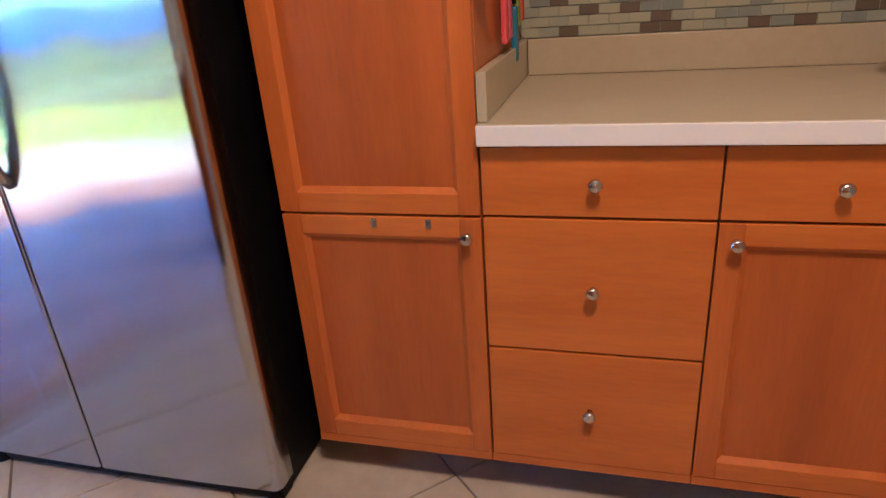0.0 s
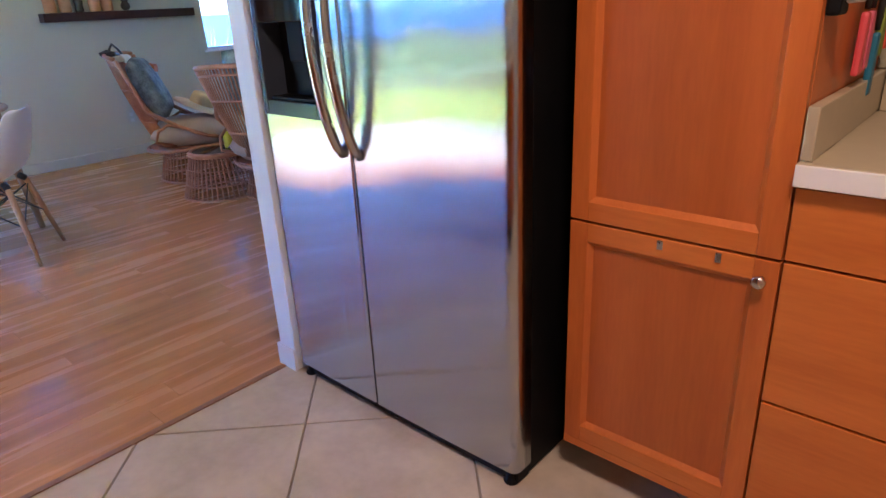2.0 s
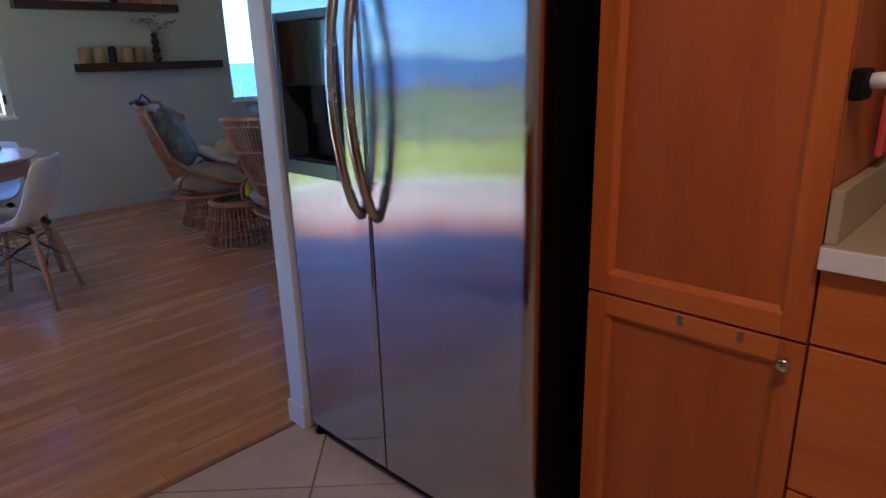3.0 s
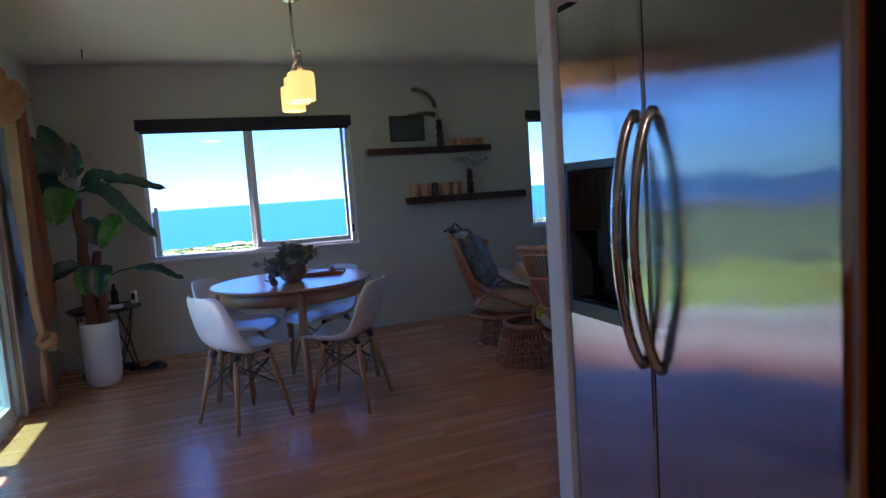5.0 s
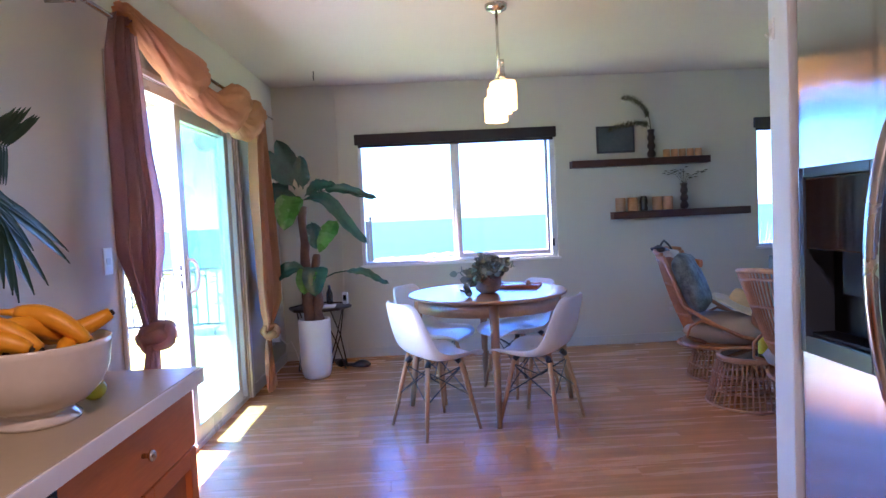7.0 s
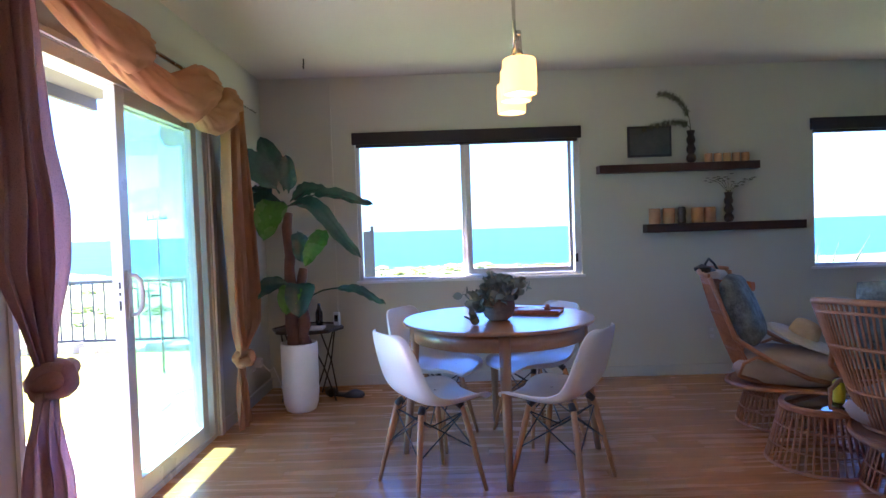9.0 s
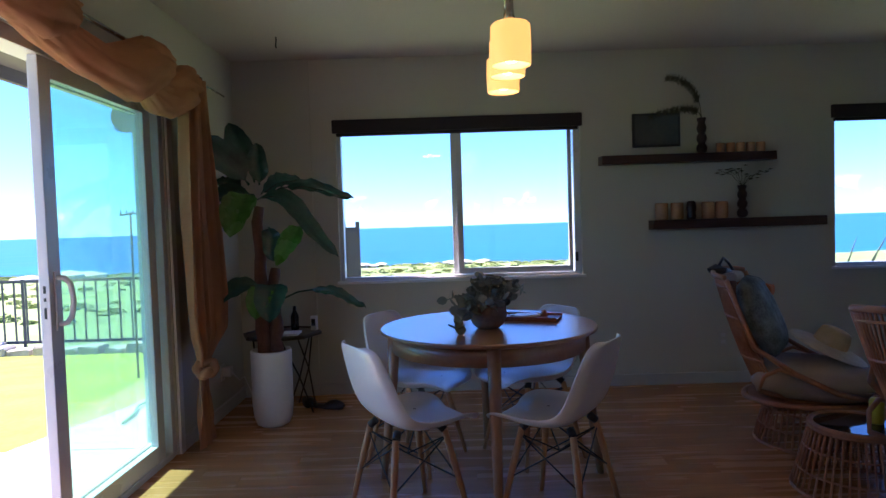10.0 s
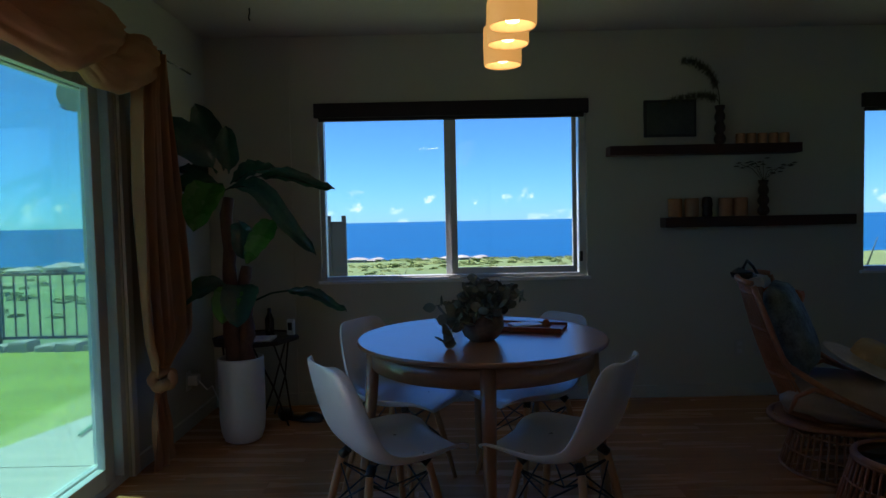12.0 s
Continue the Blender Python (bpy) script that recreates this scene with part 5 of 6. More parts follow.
def rattan_chair(label, at, turn, rise=0.63):
    t = thing("rattan_chair", label, "armchair", "rattan chairs", at=at, turn=turn)
    basket_base(t, 0.27, 0.20, 0.01, 0.27, 46, ((0.01, 0.27), (0.10, 0.247), (0.19, 0.223), (0.27, 0.20)))
    # seat hoop
    bm = bmesh.new()
    seat = [(0.34 * math.cos(a) * (1.05 if math.cos(a) > 0 else 0.95), 0.30 * math.sin(a), 0.265 + 0.02 * math.cos(a)) for a in np.linspace(0, 6.2832, 41)[:-1]]
    tube(bm, seat, 0.014, 10, True)
    part("seat_hoop", bm, RATTAN, t)
    bm = bmesh.new()
    lathe(bm, [(0, 0.0), (0.30, 0.0), (0.30, 0.008), (0, 0.008)], at=(0, 0, 0.255), sides=30)
    part("seat_web", bm, RATTAN, t)

    # curved back, fanning out upwards
    def bp(u, v):
        """u -1..1 across, v 0..1 up"""
        half = 0.22 + 0.09 * v
        x = -0.25 - 0.21 * v - 0.02 * math.sin(math.pi * v) + 0.16 * u * u * (1 - 0.35 * v)
        return (x, half * math.sin(u * 1.45) * 1.03, 0.29 + rise * v + 0.02 * (1 - u * u) * v)
    for k in range(33):
        u = -0.96 + 1.92 * k / 32
        bm = bmesh.new()
        tube(bm, [bp(u, v) for v in np.linspace(0, 1, 7)], 0.006, 6)
        part("slat", bm, RATTAN, t)
    for v, rad in ((0.0, 0.012), (0.30, 0.009), (0.66, 0.009), (0.93, 0.008), (1.0, 0.015)):
        bm = bmesh.new()
        tube(bm, [bp(u, v) if v < 1 else (bp(u, v)[0] - 0.005, bp(u, v)[1], bp(u, v)[2] + 0.01) for u in np.linspace(-1, 1, 21)], rad, 8)
        part("rail", bm, RATTAN, t)
    for s in (-1, 1):
        bm = bmesh.new()
        tube(bm, [bp(s, 1.0), bp(s, 0.6), (-0.22, s * 0.315, 0.56), (-0.02, s * 0.335, 0.44), (0.16, s * 0.325, 0.36), (0.30, s * 0.22, 0.315)], [0.014] * 6, 10)
        part("arm", bm, RATTAN, t)
        bm = bmesh.new()
        tube(bm, [bp(s, 0.0), (-0.20, s * 0.33, 0.34), (-0.17, s * 0.345, 0.42), (-0.10, s * 0.335, 0.46), (0.0, s * 0.335, 0.43)], 0.011, 8)
        part("brace", bm, RATTAN, t)
    return t


def cushion(bm, w, d, h, bulge=0.5):
    rows = []
    n = 14
    for side in (1, -1):
        rs = []
        for i in range(n + 1):
            u = -1 + 2 * i / n
            rs.append([(u * w * (1 - 0.08 * v * v), v * d * (1 - 0.08 * u * u), side * h * (max(0, (1 - u ** 4) * (1 - v ** 4))) ** bulge) for v in [-1 + 2 * j / n for j in range(n + 1)]])
        sheet(bm, rs)
    bmesh.ops.remove_doubles(bm, verts=bm.verts, dist=1e-4)


BEIGE = mottled("beige_cushion_cloth", (0.36, 0.28, 0.21), (0.48, 0.38, 0.30), 6.0, 0.9, 0.4, 200.0)
PRINTED = mottled("blue_green_print_cloth", (0.010, 0.020, 0.020), (0.26, 0.33, 0.31), 13.0, 0.8, 0.3, 90.0)
STRAW = mottled("straw_weave", (0.50, 0.34, 0.16), (0.66, 0.48, 0.26), 20.0, 0.8, 0.5, 160.0)
RC1, RA1 = (-4.80, 2.46, 0), 56
RC2, RA2 = (-3.78, 2.58, 0), 122
rattan_chair("rattan armchair with a pillow, a straw hat and a bag", RC1, RA1)
rattan_chair("rattan armchair with a fan back seen from behind", RC2, RA2, 0.58)
for c0, a0, who in ((RC1, RA1, "first"), (RC2, RA2, "second")):
    m = pose(*c0, 0, 0, a0)
    cu = thing("seat_cushion", "thick beige seat cushion in the %s rattan armchair" % who, "cushion", "seat cushions")
    cu.matrix_basis = m @ pose(0.03, 0, 0.365)
    bm = bmesh.new()
    cushion(bm, 0.30, 0.29, 0.10)
    part("cover", bm, BEIGE, cu)
    pi = thing("throw_pillow", "blue-green leaf-print pillow against the %s rattan chair back" % who, "pillow", "throw pillows")
    pi.matrix_basis = m @ (pose(-0.22, 0.0, 0.70, 0, 68, 0) if who == "first" else pose(-0.27, -0.08, 0.78, 0, 68, 14))
    bm = bmesh.new()
    cushion(bm, 0.235, 0.235, 0.075)
    part("cover", bm, PRINTED, pi)
m = pose(*RC1, 0, 0, RA1)
hat = thing("straw_hat", "yellow straw sun hat with a wide pale brim on the cushion", "hat")
hat.matrix_basis = m @ pose(0.10, 0.05, 0.53, 8, 24, 20)
bm = bmesh.new()
lathe(bm, [(0.085, 0.012), (0.14, 0.0), (0.20, -0.012), (0.205, -0.008), (0.20, -0.004), (0.14, 0.008), (0.085, 0.018)], sides=36)
part("brim", bm, mottled("pale_brim_weave", (0.55, 0.48, 0.38), (0.70, 0.63, 0.52), 20.0, 0.8, 0.4, 160.0), hat, "pale brim")
bm = bmesh.new()
lathe(bm, [(0.09, 0.01), (0.085, 0.06), (0.075, 0.095), (0.05, 0.108), (0, 0.11)], sides=32)
part("crown", bm, STRAW, hat)
bag = thing("shoulder_bag", "dark and white bag with orange cloth hung over the chair back", "bag")
bag.matrix_basis = m @ pose(-0.40, 0.08, 0.95)
bm = bmesh.new()
tube(bm, [(-0.04, -0.10, -0.03), (-0.05, -0.06, 0.03), (-0.04, 0.0, 0.065), (-0.02, 0.06, 0.03), (0.0, 0.10, -0.02)], 0.008, 8)
part("strap", bm, WIRE, bag, "black strap")
for nm, mm, dims in (("body", mottled("white_canvas", (0.5, 0.48, 0.46), (0.65, 0.63, 0.6), 8, 0.9, 0.3), (-0.06, 0.07, -0.20, 0.06, -0.045, 0.0)), ("flap", WIRE, (-0.09, 0.02, -0.23, -0.05, -0.01, 0.02)), ("scarf", mottled("orange_cloth", (0.5, 0.12, 0.03), (0.65, 0.2, 0.07), 8, 0.9, 0.3), (0.03, 0.22, 0.0, 0.16, -0.11, -0.05))):
    bm = bmesh.new()
    box(bm, *dims, bevel=0.02)
    for v in bm.verts:
        v.co += Vector((0, 0, 0.015 * math.sin(v.co.x * 40 + v.co.y * 30) - 0.25 * max(0, v.co.x)))
    part(nm, bm, mm, bag)

ot = thing("rattan_stool", "drum-shaped rattan stool with a dark glass top", "stool", at=(-4.15, 2.31, 0))
basket_base(ot, 0.265, 0.19, 0.01, 0.29, 46, ((0.01, 0.265), (0.10, 0.242), (0.20, 0.214), (0.29, 0.19)))
bm = bmesh.new()
tube(bm, [(0.185 * math.cos(a), 0.185 * math.sin(a), 0.302) for a in np.linspace(0, 6.2832, 41)[:-1]], 0.015, 10, True)
part("rim", bm, RATTAN, ot)
bm = bmesh.new()
lathe(bm, [(0, 0.30), (0.175, 0.30), (0.175, 0.308), (0, 0.308)], sides=40)
part("glass_top", bm, GLOSSBLACK, ot, "dark glass top")
YEL = mottled("yellow_plastic", (0.6, 0.5, 0.03), (0.7, 0.6, 0.05), 6, 0.4, 0.0)
bm = bmesh.new()
lathe(bm, [(0, 0), (0.028, 0), (0.03, 0.01), (0.03, 0.10), (0.022, 0.115), (0, 0.118)], at=(-4.15, 2.40, 0.309), sides=20)
solid("yellow_candle", bm, YEL, "yellow candle jar on the rattan stool", "candle")

# ---- on the counters ----
CERAMIC = mottled("cream_ceramic", (0.60, 0.55, 0.48), (0.68, 0.63, 0.56), 4.0, 0.18, 0.02)
bw = thing("fruit_bowl", "large cream ceramic footed bowl on the counter", "bowl", at=(-1.455, -0.51, 0.9155))
bm = bmesh.new()
lathe(bm, [(0, 0.0), (0.075, 0.0), (0.078, 0.008), (0.066, 0.02), (0.064, 0.028), (0.09, 0.038), (0.118, 0.065), (0.133, 0.10), (0.138, 0.145), (0.141, 0.158), (0.137, 0.16), (0.131, 0.145), (0.125, 0.10), (0.10, 0.06), (0, 0.045)], sides=56)
part("vessel", bm, CERAMIC, bw)
BANANA = mottled("ripe_banana_skin", (0.74, 0.27, 0.004), (0.88, 0.42, 0.010), 7.0, 0.45, 0.1, 50.0)
TIP = material("banana_tip", (0.03, 0.022, 0.012), 0.8)
# each banana from its stem end to its black tip, relative to the bowl's foot
for p, q, up in (((0.028, -0.009, 0.222), (0.014, 0.117, 0.156), 0.018), ((-0.03, -0.01, 0.160), (-0.087, 0.114, 0.198), -0.012), ((-0.03, 0.07, 0.148), (0.074, -0.01, 0.202), 0.016),
                 ((0.0, -0.09, 0.160), (-0.052, 0.032, 0.200), 0.015), ((0.10, -0.06, 0.210), (0.078, 0.062, 0.156), 0.018), ((0.02, -0.07, 0.185), (0.098, -0.085, 0.190), 0.012),
                 ((0.115, -0.045, 0.178), (0.095, 0.055, 0.160), 0.012), ((-0.09, -0.05, 0.160), (0.03, -0.10, 0.165), 0.02), ((-0.075, 0.06, 0.140), (0.06, 0.09, 0.140), 0.015), ((-0.05, -0.04, 0.135), (0.08, 0.0, 0.15), 0.02)):
    p, q = Vector(p), Vector(q)
    c = (p + q) / 2
    b = thing("banana", "ripe orange-yellow banana in the cream bowl", "banana", "bananas in the bowl", at=tuple(Vector((-1.455, -0.51, 0.9155)) + c))
    bm = bmesh.new()
    pts = [p.lerp(q, i / 12) - c + Vector((0, 0, up * math.sin(math.pi * i / 12))) for i in range(13)]
    rad = [0.0200 * (math.sin(math.pi * (0.10 + 0.80 * i / 12)) ** 0.45) for i in range(13)]
    tube(bm, pts, rad, 7)
    part("skin", bm, BANANA, b)
    bm = bmesh.new()
    d = (pts[0] - pts[2]).normalized()
    tube(bm, [pts[0], pts[0] + d * 0.012, pts[0] + d * 0.030], [0.010, 0.007, 0.006], 8)
    part("stem", bm, BANANA, b)
    bm = bmesh.new()
    d = (pts[12] - pts[10]).normalized()
    tube(bm, [pts[12] - d * 0.001, pts[12] + d * 0.006], [0.0075, 0.005], 8)
    part("tip", bm, TIP, b, "black tip")
le = thing("lemon", "yellow lemon on the counter behind the cream bowl", "fruit", at=(-1.590, -0.470, 0.9155))
bm = bmesh.new()
tube(bm, [(-0.03, 0, 0.026), (-0.024, 0, 0.026), (-0.012, 0, 0.026), (0.0, 0, 0.026), (0.012, 0, 0.026), (0.024, 0, 0.026), (0.03, 0, 0.026)], [0.004, 0.015, 0.023, 0.026, 0.023, 0.015, 0.004], 14)
part("skin", bm, YEL, le)
# palm beside the bowl
pp = thing("palm_pot", "small brown pot at the back of the counter", "pot", at=(-1.22, -0.82, 0.9155))
bm = bmesh.new()
lathe(bm, [(0, 0), (0.07, 0), (0.09, 0.13), (0.092, 0.14), (0.082, 0.14), (0.08, 0.12), (0, 0.12)], sides=28)
part("vessel", bm, STONEWARE, pp)
pa = thing("parlor_palm", "small dark green palm with feathery fronds on the counter", "plant", at=(-1.22, -0.82, 1.03))
PALM = mottled("palm_frond", (0.008, 0.035, 0.018), (0.03, 0.085, 0.04), 6.0, 0.4, 0.1)


def leaflet(parent, p, q, w, sag):
    """A pointed leaflet from p to q, bent by sag."""
    p, q = Vector(p), Vector(q)
    ax = q - p
    sd = ax.cross(Vector((0.3, 1.0, 0.2))).normalized() * w
    rows = [[p.lerp(q, t) + sd * (k * f_) + Vector((0, 0, sag * math.sin(math.pi * t))) + Vector((0, 0.25 * w * abs(k), 0)) for k in (-1, 0, 1)] for t, f_ in ((0, 0.2), (0.2, 0.8), (0.5, 1.0), (0.75, 0.75), (0.92, 0.35), (1, 0.03))]
    bm = bmesh.new()
    sheet(bm, rows)
    part("leaflet", bm, PALM, parent)


O = Vector((-1.22, -0.82, 1.03))
STEMS = (((-1.22, -0.82, 1.03), (-1.30, -0.80, 1.32), (-1.50, -0.77, 1.45), (-1.62, -0.755, 1.435), (-1.69, -0.75, 1.393), (-1.735, -0.75, 1.345), (-1.75, -0.75, 1.285)),
         ((-1.22, -0.82, 1.03), (-1.29, -0.80, 1.38), (-1.45, -0.77, 1.52), (-1.60, -0.76, 1.515), (-1.70, -0.75, 1.50), (-1.765, -0.75, 1.511), (-1.80, -0.75, 1.508)),
         ((-1.22, -0.82, 1.03), (-1.18, -0.76, 1.35), (-1.10, -0.66, 1.50), (-1.0, -0.58, 1.52), (-0.92, -0.52, 1.46)),
         ((-1.22, -0.82, 1.03), (-1.24, -0.84, 1.40), (-1.30, -0.86, 1.60), (-1.38, -0.86, 1.70), (-1.45, -0.86, 1.72)))
for k, st in enumerate(STEMS):
    bm = bmesh.new()
    pts = [Vector(p) - O for p in st]
    tube(bm, pts, [0.005 - 0.0035 * i / (len(pts) - 1) for i in range(len(pts))], 6)
    fr_ = part("frond", bm, PALM, pa)
    if k == 0:
        for (a, b, w) in (((-1.64, 1.43), (-2.02, 1.234), 0.014), ((-1.68, 1.40), (-2.022, 1.20), 0.015), ((-1.70, 1.385), (-1.86, 1.245), 0.013), ((-1.71, 1.37), (-1.912, 1.148), 0.014), ((-1.725, 1.35), (-1.848, 1.131), 0.014),
                          ((-1.735, 1.335), (-1.786, 1.118), 0.013), ((-1.73, 1.33), (-1.735, 1.16), 0.011), ((-1.715, 1.35), (-1.69, 1.142), 0.013), ((-1.69, 1.375), (-1.64, 1.16), 0.013), ((-1.66, 1.41), (-1.60, 1.19), 0.013),
                          ((-1.62, 1.43), (-1.55, 1.21), 0.013), ((-1.58, 1.445), (-1.50, 1.23), 0.013), ((-1.60, 1.44), (-1.80, 1.36), 0.012), ((-1.745, 1.30), (-1.765, 1.14), 0.012)):
            leaflet(fr_, Vector((a[0], -0.75, a[1])) - O, Vector((b[0], -0.745, b[1])) - O, w, 0.012)
    else:
        n = 12
        for i in range(n):
            t = 0.42 + 0.56 * i / (n - 1)
            f_ = t * (len(pts) - 1)
            j = min(int(f_), len(pts) - 2)
            p = pts[j].lerp(pts[j + 1], f_ - j)
            way = (pts[j + 1] - pts[j]).normalized()
            for s_ in (-1, 1):
                L = 0.115 if k == 1 else 0.17
                q = p + way * L * 0.55 + Vector((0, 0, s_ * L * (0.75 if k == 1 else 0.35) - (0 if k == 1 else 0.07))) + Vector((0, s_ * 0.05, 0))
                leaflet(fr_, p, q, 0.007 if k == 1 else 0.011, 0.0)
# utensils on the pantry's side above the worktop: place along the side, foot height, length of the coloured blade
for k, (nm, lab, col, y, zf, L) in enumerate((("spatula", "pink silicone spatula hanging on the pantry side", (0.70, 0.08, 0.09), 1.585, 1.03, 0.115), ("spatula", "coral silicone spatula hanging on the pantry side", (0.62, 0.10, 0.15), 1.635, 1.035, 0.11),
                                               ("spoon", "blue-green silicone spoon hanging on the pantry side", (0.01, 0.16, 0.26), 1.725, 0.975, 0.125), ("spatula", "olive green silicone spatula hanging on the pantry side", (0.20, 0.27, 0.03), 1.765, 1.05, 0.12),
                                               ("spatula", "orange-red silicone spatula hanging on the pantry side", (0.62, 0.07, 0.03), 1.83, 1.06, 0.11))):
    u = thing(nm, lab, "utensil", "hanging utensils", at=(-0.300, y, zf))
    mm = mottled("silicone_%d" % k, tuple(c * 0.8 for c in col), col, 6, 0.45, 0.0)
    bm = bmesh.new()
    tube(bm, [(0, 0, L + 0.004), (0, 0, L + 0.05), (0, 0, 1.395 - zf)], [0.005, 0.007, 0.006], 8)
    part("handle", bm, WIRE, u, "slim black handle")
    bm = bmesh.new()
    box(bm, -0.007, 0.007, -0.019, 0.019, 0.0, L, 0.0065)
    for v in bm.verts:
        v.co.y *= 1.0 - 0.35 * (v.co.z / L) ** 2
    part("blade", bm, mm, u)
rk = thing("utensil_rail", "black magnetic utensil rail on the pantry side", "rail", at=(-0.317, 0, 1.40))
part("bar", B(0.0, 0.012, 1.50, 1.88, -0.02, 0.025, bevel=0.003), WIRE, rk)
hm = thing("utensil_hook", "black plastic holder with a white roller on the pantry side", "hook", at=(-0.3180, 1.375, 1.172))
part("base", B(-0.0004, 0.022, -0.030, 0.030, -0.024, 0.026, bevel=0.006), BLACK, hm)
bm = bmesh.new()
tube(bm, [(0.0225, 0.0, 0.006), (0.025, 0.0, 0.006), (0.046, 0.0, 0.008), (0.050, 0.0, 0.008)], [0.010, 0.013, 0.013, 0.010], 16)
part("roller", bm, WHITE, hm, "white plastic roller")
bm = bmesh.new()
tube(bm, [(0.048, 0.0, 0.010), (0.062, 0.012, 0.032)], 0.0022, 6)
part("pin", bm, WHITE, hm)
cr = thing("woven_ball", "pale woven round ornament on the worktop", "ornament", at=(0.56, 1.70, 0.9155))
bm = bmesh.new()
lathe(bm, [(0.03, 0.0), (0.075, 0.04), (0.095, 0.095), (0.075, 0.15), (0.03, 0.185), (0, 0.19)], sides=28)
part("body", bm, mottled("pale_woven", (0.35, 0.27, 0.24), (0.6, 0.5, 0.46), 20, 0.8, 0.6, 70), cr)

# ---- outside details ----
gt = thing("gate_panel", "dark metal gate panel beside the house, beyond the window", "gate", at=(-7.2, -0.47, 0))
for x, y in ((0.0, 0.0), (0.0, 0.13)):
    part("post", B(-0.02, 0.02, y - 0.018, y + 0.018, -0.3, 1.32, bevel=0.003), RAILMETAL, gt)
part("panel", B(-0.008, 0.008, -0.55, -0.02, -0.1, 1.29), RAILMETAL, gt)
part("panel", B(-0.008, 0.008, 0.02, 0.11, -0.1, 1.27), RAILMETAL, gt)
st_ = thing("garden_stand", "thin grey metal stand with a short crossbar on the lawn", "garden stand", at=(-8.0, -2.85, -0.19), turn=62)
bm = bmesh.new()
tube(bm, [(0, 0, -0.1), (0, 0, 1.70)], 0.012, 10)
part("pole", bm, RAILMETAL, st_)
bm = bmesh.new()
tube(bm, [(-0.17, 0, 1.665), (0.17, 0, 1.68)], 0.010, 8)
part("crossbar", bm, RAILMETAL, st_)
for x_ in (-0.16, -0.06, 0.05, 0.15):
    bm = bmesh.new()
    tube(bm, [(x_, 0, 1.675), (x_, 0, 1.725)], [0.010, 0.006], 8)
    part("peg", bm, RAILMETAL, st_)
bm = bmesh.new()
tube(bm, [(-5.75, -1.86, -0.07), (-5.98, -1.885, -0.068), (-6.15, -1.95, -0.062), (-6.32, -1.94, -0.066), (-6.50, -1.86, -0.068)], 0.010, 8)
solid("garden_hose", bm, material("green_hose_rubber", (0.02, 0.30, 0.16), 0.45), "short run of green garden hose on the pale patio", "hose")
ag = thing("agave", "spiky green agave outside the living room window", "plant", at=(-8.3, 4.55, -0.35))
r4 = random.Random(3)
AG = mottled("agave_leaf", (0.03, 0.055, 0.03), (0.08, 0.12, 0.06), 5.0, 0.6, 0.1)
for k in range(22):
    a, el = r4.uniform(0, 6.28), r4.uniform(0.5, 1.45)
    L = r4.uniform(1.1, 1.6)
    d = Vector((math.cos(a) * math.cos(el), math.sin(a) * math.cos(el), math.sin(el)))
    bm = bmesh.new()
    tube(bm, [tuple(d * L * t + Vector((0, 0, 0.05 * t))) for t in (0, 0.3, 0.6, 1)], [0.03, 0.035, 0.02, 0.002], 6)
    part("leaf", bm, AG, ag)
yu = thing("yucca", "spiky green yucca on the slope below the dining window", "plant", at=(-32.0, -1.75, land(-32.0, -1.75) - 0.1))
for k in range(20):
    a, el = r4.uniform(0, 6.28), r4.uniform(0.25, 1.4)
    L = r4.uniform(0.9, 1.3)
    d = Vector((math.cos(a) * math.cos(el), math.sin(a) * math.cos(el), math.sin(el)))
    bm = bmesh.new()
    tube(bm, [tuple(d * L * t + Vector((0, 0, 0.3))) for t in (0, 0.3, 0.6, 1)], [0.05, 0.06, 0.035, 0.003], 6)
    part("leaf", bm, AG, yu)
bm = bmesh.new()
tube(bm, [(0, 0, -0.3), (0, 0, 0.35)], 0.12, 8)
part("trunk", bm, BARK, yu)
# shrubs and trees on the slope
r5 = random.Random(21)
FOL = mottled("shrub_foliage", (0.19, 0.26, 0.08), (0.40, 0.46, 0.18), 3.0, 0.95, 0.0, each=0.2)


def clump(rad, seed, n=70):
    r = random.Random(seed)
    bm = bmesh.new()
    for _ in range(n):
        d = Vector((r.gauss(0, 1), r.gauss(0, 1), abs(r.gauss(0, 0.8)))).normalized() * rad * r.uniform(0.55, 1.0)
        d.z *= 0.75
        for q in range(2):
            a = Vector((r.uniform(-1, 1), r.uniform(-1, 1), r.uniform(-1, 1))).normalized() * rad * 0.28
            b = a.orthogonal().normalized() * rad * 0.22
            vs = [bm.verts.new(d + v) for v in (a, b, -a, -b)]
            bm.faces.new(vs)
    return bm


